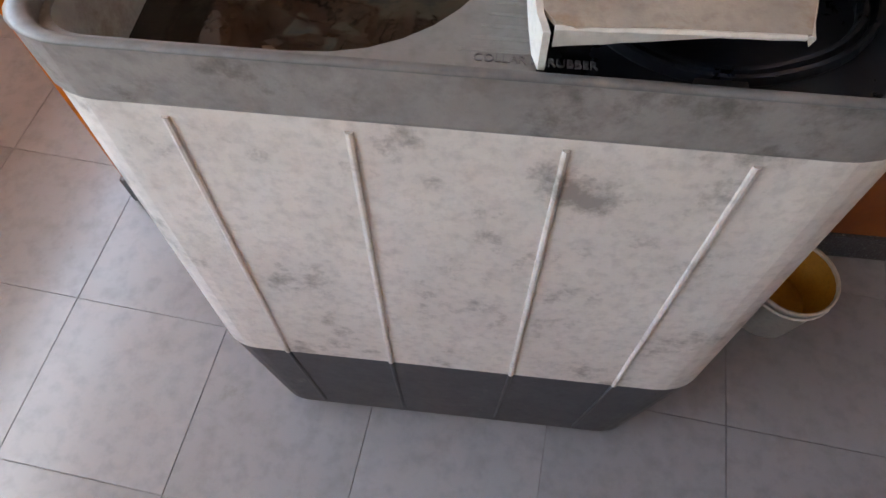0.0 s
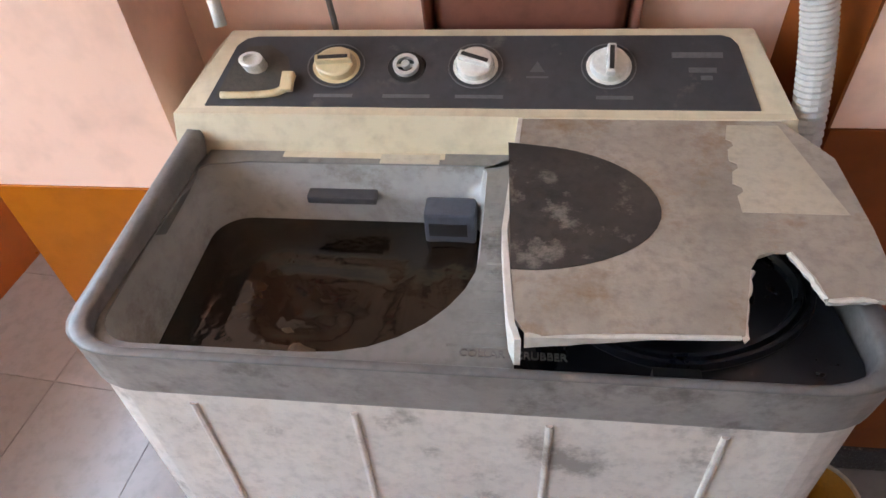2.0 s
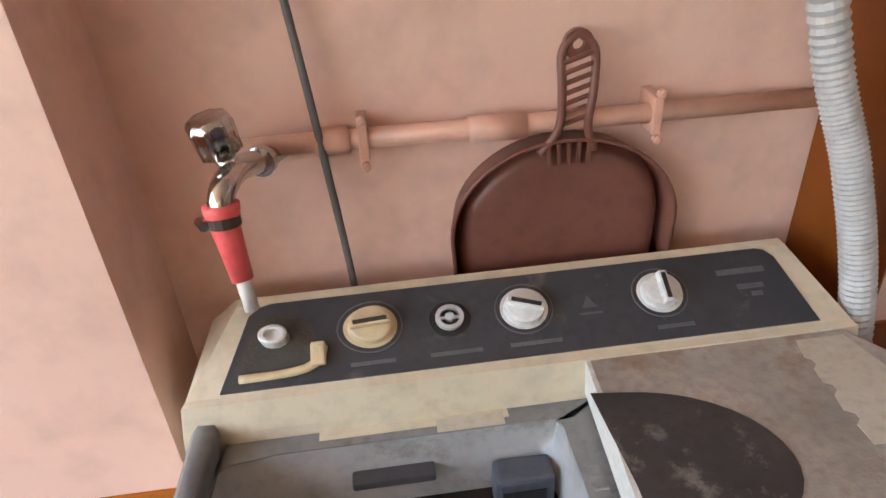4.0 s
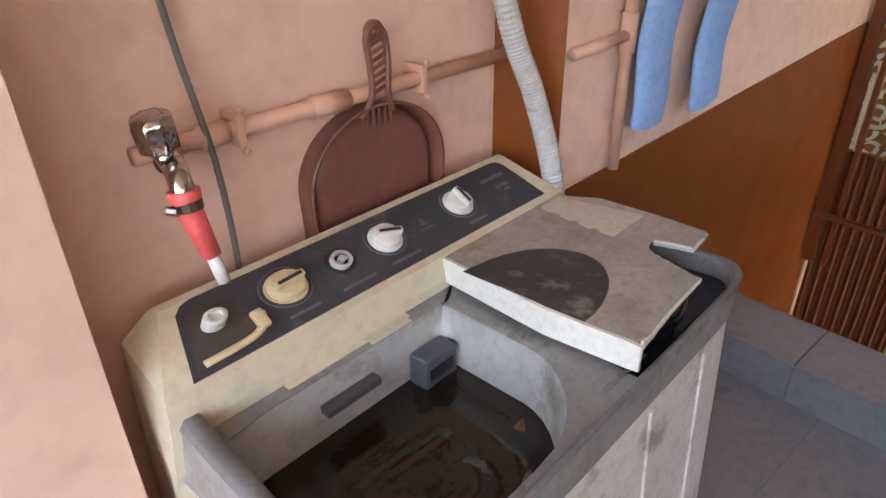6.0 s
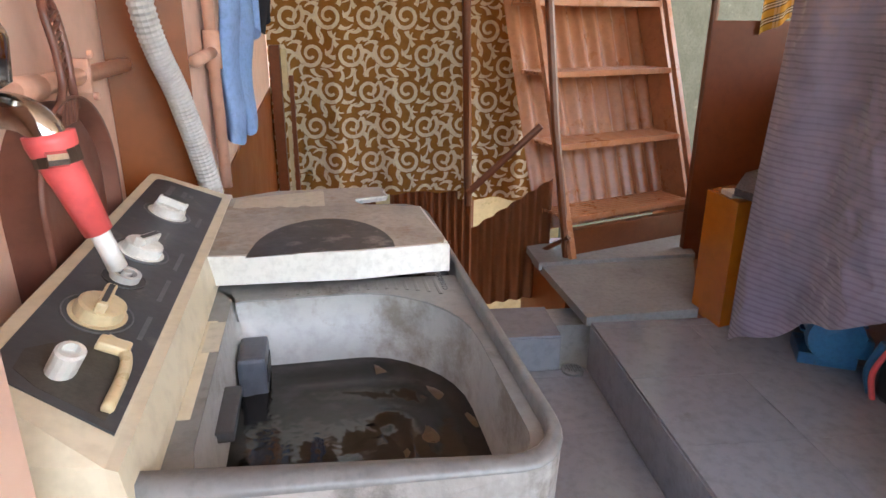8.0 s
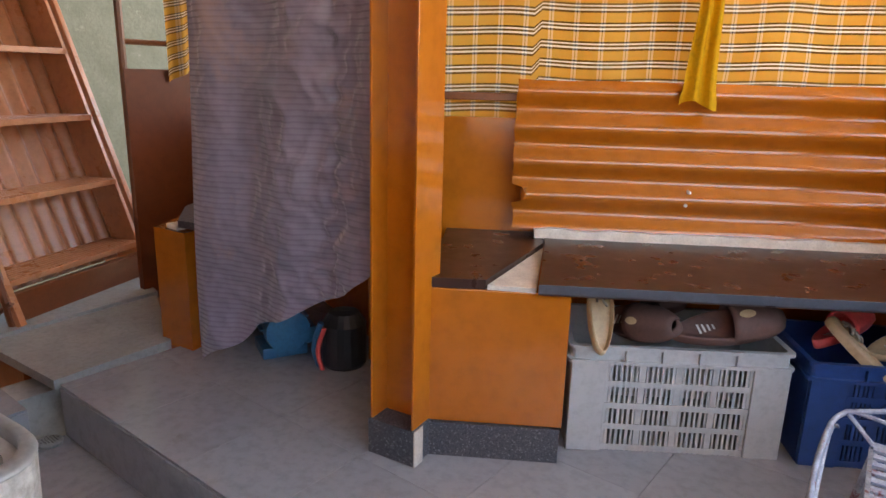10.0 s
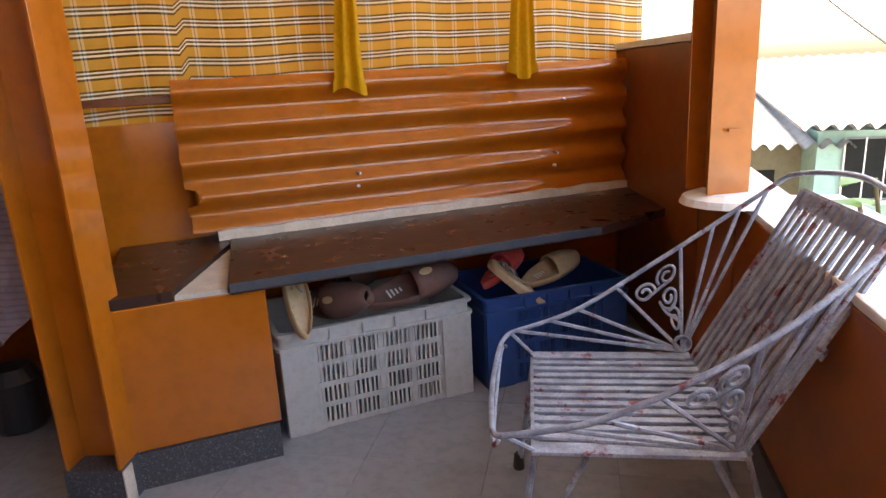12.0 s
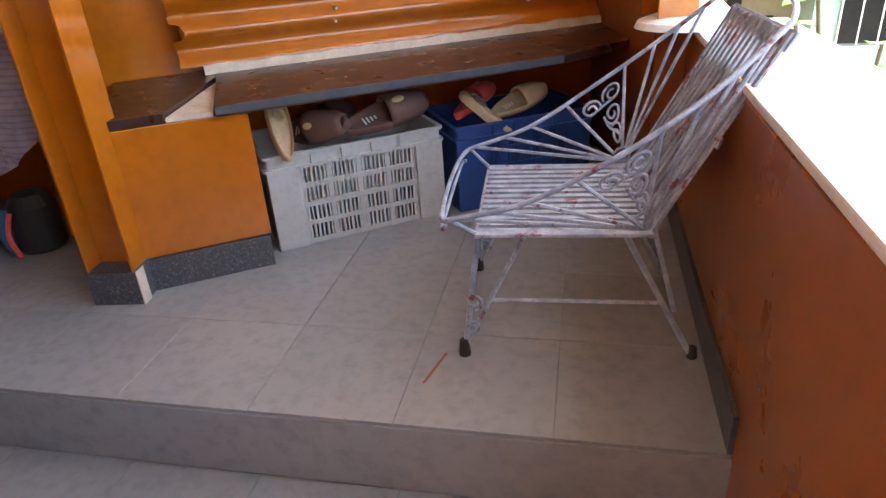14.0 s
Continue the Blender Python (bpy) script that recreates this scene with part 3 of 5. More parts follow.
part("tab", box(B(), (-0.02, 0.071, 0.18), (0.02, 0.083, 0.188), 0.001), ORANGE, ib)
bm = B()
lathe(bm, [(0.14, 0.0), (0.13, 0.02), (0.10, 0.03), (0.09, 0.034)], Matrix.Translation((-1.15, -1.17, 0.867)), 20)
part("post_footing", bm, PARAPET_TOP, None, "white cement collar under the parapet post", kind="structure", category="trim")


# ---- crates with shoes ----
def crate(name, m, w, d, h, material, label):
    th = thing(name, m, label, "crate")
    out, inn = rounded(0, 0, w, d, 0.02, 3), rounded(0.008, 0.008, w - 0.008, d - 0.008, 0.015, 3)
    part("rim", plate_with_hole(B(), rounded(-0.012, -0.012, w + 0.012, d + 0.012, 0.022, 3), inn, h - 0.055, h - 0.045), material, th)
    part("rim", plate_with_hole(B(), rounded(-0.01, -0.01, w + 0.01, d + 0.01, 0.022, 3), inn, h - 0.01, h), material, th)
    part("upper_wall", plate_with_hole(B(), out, inn, h - 0.046, h - 0.009), material, th)
    part("base", prism(B(), inn, 0.0, 0.01), material, th)
    for x0, x1 in ((0, 0.105), (w - 0.105, w)):
        part("corner_panel", box(B(), (x0, -0.009, 0.0), (x1, 0.008, h - 0.054), 0.003), material, th)
        part("corner_panel", box(B(), (x0, d - 0.008, 0.0), (x1, d, h - 0.046), 0.002), material, th)
    for x in (0.0, w - 0.008):
        part("end_wall", box(B(), (x, 0.01, 0.0), (x + 0.008, d - 0.01, h - 0.046), 0.001), material, th)
    part("back_wall", box(B(), (0.1, d - 0.008, 0.0), (w - 0.1, d, h - 0.046)), material, th)
    x0, x1 = 0.105, w - 0.105
    rows = [0.012, 0.082, 0.152, 0.222, h - 0.052]
    for k, z in enumerate(rows):
        part("rail", box(B(), (x0, -0.003 if k == 2 else -0.001, z - 0.0095), (x1, 0.0075, z + 0.0095), 0.001), material, th)
    n = 28
    bm = B()
    for k in range(n + 1):
        x = x0 + (x1 - x0) * k / n
        wd = 0.0095 if k % 7 == 0 else 0.0042 if k % 2 else 0.003
        box(bm, (x - wd, 0.0, 0.0), (x + wd, 0.006, h - 0.05))
    tagged(part("grille", bm, material, th), kind="stuff")
    for k in range(4):
        x = x0 + (x1 - x0) * (k + 0.5) / 4
        part("fin", box(B(), (x - 0.003, -0.012, h - 0.045), (x + 0.003, 0.0, h - 0.01)), material, th)
    return th


CR = BENCH @ pose(0.43, 0.085, PZ, 0, 0, 2)
crate("plastic_crate", CR, 0.64, 0.36, 0.345, CRATE, "grey slotted plastic crate full of shoes under the bench")
CRB = BENCH @ pose(1.12, 0.09, PZ, 0, 0, -2)
crate("plastic_crate", CRB, 0.56, 0.36, 0.33, CRATEB, "dark blue plastic crate of shoes in shadow")


def clog(m, material, label, size=1.0, closed=True):
    """A backless clog: a thick sole and a rounded upper over the toes."""
    th = thing("clog", m @ Matrix.Scale(size, 4), label, "shoe")
    sole = []
    for k in range(28):
        t = 2 * math.pi * k / 28
        y = math.cos(t)
        w = 0.047 * (1.0 + 0.12 * math.cos(t)) * (1 - 0.1 * math.cos(2 * t))
        sole.append((w * math.sin(t), 0.14 * y))
    bm = B()
    loft(bm, [[(x * s, y * s2, z) for x, y in sole] for s, s2, z in ((0.9, 0.97, 0), (1.0, 1.0, 0.008), (1.02, 1.0, 0.026), (0.93, 0.96, 0.03), (0.86, 0.92, 0.022))])
    part("sole", bm, material, th, smooth=True)
    rings = []
    for k in range(9):
        y = -0.005 + 0.135 * k / 8
        f = math.sqrt(max(0.02, 1 - (max(0, y - 0.03) / 0.112) ** 2))
        w, h = 0.054 * f, 0.03 + 0.05 * f * (1 - 0.35 * k / 8)
        arc = [(w * math.cos(a), y, 0.012 + (h - 0.012) * math.sin(a)) for a in [math.pi * q / 12 for q in range(13)]]
        inn = [(x * 0.9, y, 0.012 + (z - 0.012) * 0.9) for x, y, z in reversed(arc)]
        rings.append(arc + inn)
    bm = B()
    loft(bm, rings)
    part("upper", bm, material, th, smooth=True)
    bm = B()
    lathe(bm, [(0.001, 0.002), (0.014, 0.001), (0.015, 0.0)], Matrix.Translation((0.02, 0.03, 0.077)) @ pose(0, 0, 0, 0, 22, 0) @ Matrix.Diagonal((0.7, 1.3, 1, 1)), 14)
    part("badge", bm, SHOEC, th, "tan oval badge")
    bm = B()
    for q in range(4):
        box(bm, (-0.014 + 0.002 * q, -0.075 + q * 0.012, 0.0226), (0.016 - 0.003 * q, -0.07 + q * 0.012, 0.0235))
    part("print", bm, WHITEP, th, "worn pale insole lettering")
    return th


def bow_flat(m, label):
    th = thing("flat_shoe", m, label, "shoe")
    sole = [(0.036 * math.sin(t) * (1 + 0.15 * math.cos(t)), 0.12 * math.cos(t)) for t in [2 * math.pi * k / 24 for k in range(24)]]
    bm = B()
    loft(bm, [[(x, y, z) for x, y in sole] for z in (0, 0.01)])
    part("sole", bm, SHOEC, th)
    rings = [[(x * s, y * s, z) for x, y in sole] for s, z in ((1.02, 0.004), (1.06, 0.02), (0.98, 0.036))]
    bm = B()
    loft(bm, rings + [[(x * 0.93, y * 0.95, 0.034) for x, y in sole], [(x * 0.95, y * 0.96, 0.011) for x, y in sole]], True, False, False)
    part("side", bm, SHOEC, th, smooth=True)
    bm = B()
    random.seed(5)
    for q in range(12):
        a = q * 0.9
        r = 0.012 + 0.012 * random.random()
        p0 = Vector((0, 0.055, 0.036))
        tube(bm, curve([p0, p0 + Vector((r * math.cos(a), r * math.sin(a), 0.012)), p0 + Vector((1.7 * r * math.cos(a + 0.5), 1.7 * r * math.sin(a + 0.5), 0.004))], 4), 0.0045, 6)
    part("flower", bm, BOW, th, "crumpled beige fabric flower", smooth=True)
    return th


bow_flat(BENCH @ pose(0.50, 0.12, PZ + 0.43, 58, 8, 14), "tan flat shoe with a fabric flower in the crate")
clog(BENCH @ pose(0.64, 0.17, PZ + 0.385, 20, 52, -125), SHOEB, "brown foam clog standing on edge in the crate", 1.1)
clog(BENCH @ pose(0.88, 0.13, PZ + 0.395, 10, 24, -80), SHOEB, "brown foam clog with a tan badge in the crate", 1.2)
clog(BENCH @ pose(0.71, 0.32, PZ + 0.36, 5, -20, -60), SHOEB, "brown foam clog deep in the crate")
bow_flat(BENCH @ pose(1.26, 0.15, PZ + 0.335, 40, 10, 60), "tan flat shoe with a fabric flower in the blue crate")
clog(BENCH @ pose(1.44, 0.2, PZ + 0.345, 12, 15, -75), SHOEC, "tan clog in the blue crate")
clog(BENCH @ pose(1.30, 0.3, PZ + 0.345, 12, -15, -60), REDP, "red shoe in the blue crate")


# ---- metal garden chair ----
def spiral(c, r0, r1, turns, a0, n=26):
    """Points of a flat spiral round c, from the rim inwards, in (u, v)."""
    return [(c[0] + (r0 + (r1 - r0) * k / n) * math.cos(a0 + turns * 2 * math.pi * k / n), c[1] + (r0 + (r1 - r0) * k / n) * math.sin(a0 + turns * 2 * math.pi * k / n)) for k in range(n + 1)]


def garden_chair(m, label):
    """Local x: from the back to the front; local y: from the near arm to the far arm."""
    th = thing("garden_chair", m, label, "chair")
    W, SZ = 0.46, 0.345          # seat width, seat height
    FX, BX = 0.40, 0.0           # seat's front and back
    # rim: one bent bar from the front over the arms to the back's top
    near = [(FX + 0.06, -0.03, SZ + 0.05), (FX - 0.12, -0.06, SZ + 0.105), (BX + 0.08, -0.085, SZ + 0.225), (BX - 0.08, -0.075, SZ + 0.34), (BX - 0.215, -0.03, SZ + 0.455)]
    far = [(x, W - y, z) for x, y, z in near]
    top = [(BX - 0.245, 0.06, SZ + 0.475), (BX - 0.262, W / 2, SZ + 0.49), (BX - 0.245, W - 0.06, SZ + 0.475)]
    front = [(FX + 0.085, W - 0.02, SZ + 0.035), (FX + 0.095, W / 2, SZ + 0.03), (FX + 0.085, 0.02, SZ + 0.035)]
    rimn, rimf = curve(near, 8), curve(far, 8)
    part("rim", tube(B(), rimn + curve([near[-1]] + top + [far[-1]], 6)[1:-1] + list(reversed(rimf)) + curve([far[0]] + front + [near[0]], 5)[1:-1], 0.0063, 8, True), CHAIRM, th, smooth=True)
    part("front_bar", tube(B(), curve([(FX + 0.07, -0.01, SZ + 0.02), (FX + 0.085, 0.03, SZ + 0.012), (FX + 0.085, W - 0.03, SZ + 0.012), (FX + 0.07, W + 0.01, SZ + 0.03)], 5), 0.005, 6), CHAIRM, th, smooth=True)
    for y in (0.0, W):
        part("seat_side", box(B(), (BX, y - 0.011, SZ - 0.004), (FX + 0.005, y + 0.011, SZ + 0.004), 0.001), CHAIRM, th)
        part("seat_brace", tube(B(), [(FX, y, SZ), (FX + 0.06, y + (-0.03 if y == 0 else 0.03), SZ + 0.05)], 0.005, 6), CHAIRM, th)
    for x in (BX, FX):
        part("seat_end", box(B(), (x - 0.008, 0, SZ - 0.012), (x + 0.008, W, SZ - 0.004), 0.001), CHAIRM, th)
    part("seat_strap", box(B(), (FX / 2 - 0.01, 0, SZ - 0.01), (FX / 2 + 0.01, W, SZ - 0.004), 0.001), CHAIRM, th)
    n = 13
    for k in range(n):
        y = (k + 0.5) * W / n
        part("seat_slat", box(B(), (BX, y - 0.0095, SZ - 0.003), (FX, y + 0.0095, SZ + 0.004), 0.001), CHAIRM, th)
    tilt = math.atan2(0.24, 0.44)
    for k in range(n):
        y = (k + 0.5) * W / n
        part("back_slat", box(B(), (-0.0035, y - 0.0095, 0.0), (0.0035, y + 0.0095, 0.485), 0.001, Matrix.Translation((BX, 0, SZ)) @ Matrix.Rotation(-tilt, 4, 'Y')), CHAIRM, th)
    for h, w in ((0.47, 0.022), (0.24, 0.012), (0.0, 0.01)):
        part("back_strap", box(B(), (-0.009, 0.0, h - w), (-0.0035, W, h + w), 0.001, Matrix.Translation((BX, 0, SZ)) @ Matrix.Rotation(-tilt, 4, 'Y')), CHAIRM, th)
    # fans of rods from the seat's back corners to the rim
    for rim, y in ((rimn, 0.0), (rimf, W)):
        hub = Vector((BX + 0.02, y, SZ + 0.012))
        sgn = -1 if y == 0 else 1
        for q in (1, 5, 8, 12, 19, 23, 26, 29):
            part("fan_rod", tube(B(), [hub, rim[q]], 0.005, 6), CHAIRM, th)
        ring = [hub + Vector((0.02 * math.cos(a), 0, 0.02 + 0.02 * math.sin(a))) for a in [2 * math.pi * k / 14 for k in range(14)]]
        part("hub_ring", tube(B(), ring, 0.005, 6, True), CHAIRM, th)
        # scrolls between two rods
        a, b = (Vector(rim[12]) - hub), (Vector(rim[19]) - hub)

        def inplane(u, v):
            return hub + a * (v * (0.5 - u)) + b * (v * (0.5 + u))
        for pts in (spiral((-0.22, 0.82), 0.2, 0.05, 1.5, -0.5), spiral((0.24, 0.86), 0.2, 0.05, -1.5, 3.6), spiral((0.18, 0.6), 0.24, 0.05, 1.6, 3.2), spiral((0.2, 0.24), 0.26, 0.06, -1.4, 2.2)):
            part("scroll", tube(B(), [inplane(p[0], 0.98 * (pts[0][1] + (p[1] - pts[0][1]) * 0.55)) for p in pts], 0.0042, 6), CHAIRM, th, smooth=True)
        part("scroll", tube(B(), curve([inplane(-0.3, 0.7), inplane(0.0, 0.72), inplane(0.3, 0.74)], 5), 0.0042, 6), CHAIRM, th)
        part("scroll", tube(B(), curve([inplane(-0.05, 0.6), inplane(0.0, 0.45), inplane(0.32, 0.32), inplane(0.4, 0.22)], 5), 0.0042, 6), CHAIRM, th)
    # legs: a V at each front corner with a scroll, single raked legs behind
    for y, s in ((0.03, -1), (W - 0.03, 1)):
        foot = (FX + 0.045, y + 0.03 * s, 0.0)
        part("leg", tube(B(), [(FX - 0.0, y, SZ - 0.008), foot], 0.0075, 8), CHAIRM, th)
        part("leg_brace", tube(B(), [(FX - 0.115, y, SZ - 0.008), (foot[0] - 0.004, foot[1], 0.03)], 0.006, 8), CHAIRM, th)
        part("rubber_foot", lathe(B(), [(0.015, 0.0), (0.016, 0.004), (0.012, 0.045), (0.009, 0.048)], Matrix.Translation(foot), 10), RUBBER, th, "black rubber foot")
        pts = [(foot[0] - 0.03 + q[0], foot[1], 0.13 + q[1]) for q in spiral((0, 0.028), 0.024, 0.006, -1.4, -1.6, 18)]
        part("leg_scroll", tube(B(), pts, 0.0035, 6), CHAIRM, th)
        pts = [(foot[0] - 0.022 + q[0], foot[1], 0.09 + q[1]) for q in spiral((0, -0.01), 0.022, 0.006, 1.4, 1.6, 18)]
        part("leg_scroll", tube(B(), pts, 0.0035, 6), CHAIRM, th)
        bfoot = (BX - 0.12, y + 0.02 * s, 0.0)
        part("leg", tube(B(), [(BX + 0.06, y, SZ - 0.008), bfoot], 0.0075, 8), CHAIRM, th)
        part("leg_brace", tube(B(), [(BX - 0.01, y, SZ - 0.01), (BX - 0.068, y + 0.013 * s, 0.13)], 0.006, 8), CHAIRM, th)
        if s > 0:
            part("rubber_foot", lathe(B(), [(0.013, 0.0), (0.014, 0.004), (0.01, 0.03), (0.008, 0.032)], Matrix.Translation(bfoot), 10), RUBBER, th, "black rubber foot")
        part("stretcher", tube(B(), [(FX - 0.025, y + 0.017 * s, 0.158), (BX - 0.045, y + 0.012 * s, 0.152)], 0.005, 8), CHAIRM, th)
    return th


garden_chair(pose(-0.995, -0.775, PZ, 0, 0, 4), "lilac-blue chipped metal garden chair with scroll arms")
bm = B()
prism(bm, [(-0.505, -0.155), (-0.498, -0.155), (-0.53, -0.285), (-0.538, -0.285)], PZ - 0.001, PZ + 0.0012)
part("rust_mark", bm, RUSTY, None, "rust scrape on the floor tiles", category="stain")

# ---- washing machine ----
PIV = Vector((0.37, 0.86, 0))
wm = thing("washing_machine", WALL @ Matrix.Translation(PIV), "grimy off-white twin-tub washing machine with a broken lid", "washing machine")


def along(v, pairs):
    """Straight between the pairs, and on beyond the last ones."""
    k = max(i for i in range(len(pairs) - 1) if i == 0 or pairs[i][0] <= v)
    (a, p), (b, q) = pairs[k], pairs[k + 1]
    return p + (v - a) * (q - p) / (b - a)


def true_size(co):
    """From the drawing's measures to the machine's own, console and tub part apart."""
    x, y, z = co
    if z > 0.9 and y > 0.99:
        x = along(x, ((-0.012, -0.063), (0.022, -0.013), (0.1, 0.088), (0.17, 0.171), (0.543, 0.54), (0.745, 0.727), (0.803, 0.775)))
    else:
        x = along(x, ((-0.003, -0.06), (0.116, 0.068), (0.284, 0.255), (0.492, 0.468), (0.668, 0.648), (0.784, 0.80)))
    y = along(y, ((0.612, 0.668), (0.653, 0.700), (0.73, 0.772), (0.85, 0.872), (1.035, 1.047), (1.18, 1.186)))
    if y > 1.0485:
        z = along(z, ((0.0, 0.0), (0.87, 0.862), (0.914, 0.914), (0.976, 0.991), (1.038, 1.043)))
    elif z > 0.9:
        z = along(z, ((0.9, 0.888), (0.908, 0.915), (0.914, 0.93), (0.9555, 0.947), (0.958, 0.979), (0.97, 0.988)))
    else:
        z = along(z, ((0.0, 0.0), (0.87, 0.862), (0.9, 0.888)))
    return Vector((x, y, z)) - PIV


def wpart(name, bm, material, label="", parent=None, smooth=False):
    for v in bm.verts:
        v.co = true_size(v.co)
    bmesh.ops.recalc_face_normals(bm, faces=bm.faces[:])
    return part(name, bm, material, parent or wm, label, smooth)


RIMZ = 0.953


def ring_at(x0, y0, x1, y1, r, z, seg=6):
    return [(x, y, z) for x, y in rounded(x0, y0, x1, y1, r, seg)]


wpart("body", loft(B(), [ring_at(0.012, 0.574, 0.772, 1.05, 0.06, 0.27), ring_at(0.0, 0.622, 0.778, 1.06, 0.058, 0.872)], True, True, False), BODY, "grimy off-white plastic shell")
wpart("plinth", loft(B(), [ring_at(0.085, 0.562, 0.71, 1.04, 0.05, 0.015), ring_at(0.07, 0.549, 0.72, 1.05, 0.05, 0.035), ring_at(0.013, 0.5745, 0.7715, 1.05, 0.06, 0.271)], True, True, False), PLINTH, "dark grey plastic base")
for x, y in ((0.16, 0.66), (0.62, 0.66), (0.16, 0.99), (0.62, 0.99)):
    wpart("foot", lathe(B(), [(0.02, 0.0), (0.022, 0.004), (0.018, 0.04)], Matrix.Translation((x, y, 0)), 10), DARKP)
for x in (0.116, 0.284, 0.492, 0.668):
    bm = B()
    xb = 0.39 + (x - 0.39) * 0.97
    tube(bm, [(x, 0.6195, 0.855), (xb, 0.5725, 0.272)], 0.0042, 8)
    wpart("rib", bm, BODY)
for x in (0.116, 0.284, 0.492, 0.668):
    wpart("plinth_rib", tube(B(), [(0.39 + (x - 0.39) * 0.97, 0.574, 0.268), (0.39 + (x - 0.39) * 0.86, 0.5495, 0.05)], 0.004, 8), PLINTH)
# collar band and rim
wpart("collar", loft(B(), [ring_at(-0.001, 0.6215, 0.779, 1.13, 0.058, 0.87), ring_at(-0.003, 0.619, 0.782, 1.13, 0.06, 0.876), ring_at(-0.002, 0.612, 0.784, 1.13, 0.065, 0.942)], True, False, False), BAND, "stained grey collar")
tub_out = rounded(0.026, 0.645, 0.41, 0.995, 0.06, 8, (0.045, 0.17, 0.02, 0.045))
wpart("rim", loft(B(), [ring_at(-0.002, 0.612, 0.784, 1.13, 0.065, 0.941), ring_at(-0.003, 0.61, 0.785, 1.13, 0.067, 0.947), ring_at(0.003, 0.612, 0.779, 1.13, 0.066, RIMZ + 0.002), ring_at(0.016, 0.622, 0.768, 1.12, 0.058, RIMZ + 0.001), ring_at(0.019, 0.625, 0.765, 1.12, 0.056, RIMZ - 0.006), ring_at(0.02, 0.626, 0.764, 1.12, 0.055, 0.885)], True, False, False), RIMM, "dark grey moulded rim", smooth=True)
# deck with the tub's opening
DECKZ = 0.914
half = rounded(0.02, 0.626, 0.452, 1.03, 0.05, 8, (0.055, 0.004, 0.004, 0.01))
wpart("deck", plate_with_hole(B(), half, tub_out, DECKZ - 0.02, DECKZ), DECK, "grey stained top deck")
for k in range(16):
    y = 0.668 + k * 0.0165
    x0 = 0.412 if y > 0.79 else 0.412 - 0.11 * (1 - math.sqrt(max(0, 1 - ((0.79 - y) / 0.17) ** 2)))
    wpart("scrubber_ridge", tube(B(), [(x0 + 0.006, y, DECKZ + 0.0005), (0.424 + (1.03 - y) * 0.065, y, DECKZ + 0.0005)], 0.0034, 6), DECK)
tw = [[(x, y, z) for x, y in rounded(0.026 + i, 0.645 + i, 0.41 - i, 0.995 - i, 0.06, 8, (0.05, 0.16, 0.03, 0.05))] for i, z in ((0.0, DECKZ), (0.003, 0.898), (0.006, 0.894), (0.009, 0.77), (0.03, 0.68))]
tw[0] = [(x, y, DECKZ - 0.001) for x, y in tub_out]
wpart("wash_tub", loft(B(), tw, True, False, True), TUBM, "light grey wash tub", smooth=True)
# dirty water with a garment turning in it
bm = B()
wo = rounded(0.034, 0.653, 0.402, 0.987, 0.06, 8, (0.05, 0.15, 0.03, 0.05))
cx, cy = 0.225, 0.80
N = 14
rings = []
for i in range(1, N + 1):
    f = i / N
    ring = []
    for x, y in wo:
        px, py = cx + (x - cx) * f, cy + (y - cy) * f
        r = math.hypot(px - cx, py - cy)
        a = math.atan2(py - cy, px - cx) + 5 * r * 6
        ring.append((px, py, 0.836 + (0.0028 * math.sin(3 * a) + 0.003 * wob(px, py, 28)) * (1 - f ** 6)))
    rings.append(ring)
loft(bm, rings, True, True, False)
water = wpart("wash_water", bm, WATER, "murky brown wash water", smooth=True)


def garment(u, v):
    a = 3.4 + u * 2.9
    r = 0.035 + 0.075 * v + 0.02 * math.sin(u * 7) + 0.025 * u
    x, y = cx + 0.02 + r * math.cos(a) * 1.15, cy - 0.02 + r * math.sin(a)
    return (x, y, 0.828 + 0.006 * math.sin(v * 6.3 + u * 5) + 0.007 * wob(x, y, 22, 4))


wpart("wet_garment", cloth(garment, 40, 14, 0.002), mat("wet_beige_cloth", (0.13, 0.085, 0.045), (0.05, 0.034, 0.02), 14, 0.3, 0.4, 60), "wet beige garment half under water", smooth=True)
# lint filter on the tub's back corner, label strip
lf = wpart("lint_filter", box(B(), (0.325, 0.945, 0.79), (0.395, 0.985, 0.893), 0.006), mat("grey_filter_plastic", (0.11, 0.12, 0.145), (0.07, 0.08, 0.1), 8, 0.4, 0.05), "grey lint filter housing")
bm = B()
for k in range(7):
    box(bm, (0.334 + k * 0.0055, 0.9435, 0.80), (0.337 + k * 0.0055, 0.946, 0.83))
box(bm, (0.332, 0.9435, 0.85), (0.384, 0.946, 0.872))
wpart("grille", bm, DARKP, "", lf)
wpart("vent_cover", box(B(), (0.17, 0.97, 0.884), (0.26, 0.992, 0.8985), 0.003), PLINTH)
wpart("label_strip", box(B(), (0.235, 0.995, DECKZ), (0.318, 1.016, DECKZ + 0.002)), STICKER, "peeled white label strip")
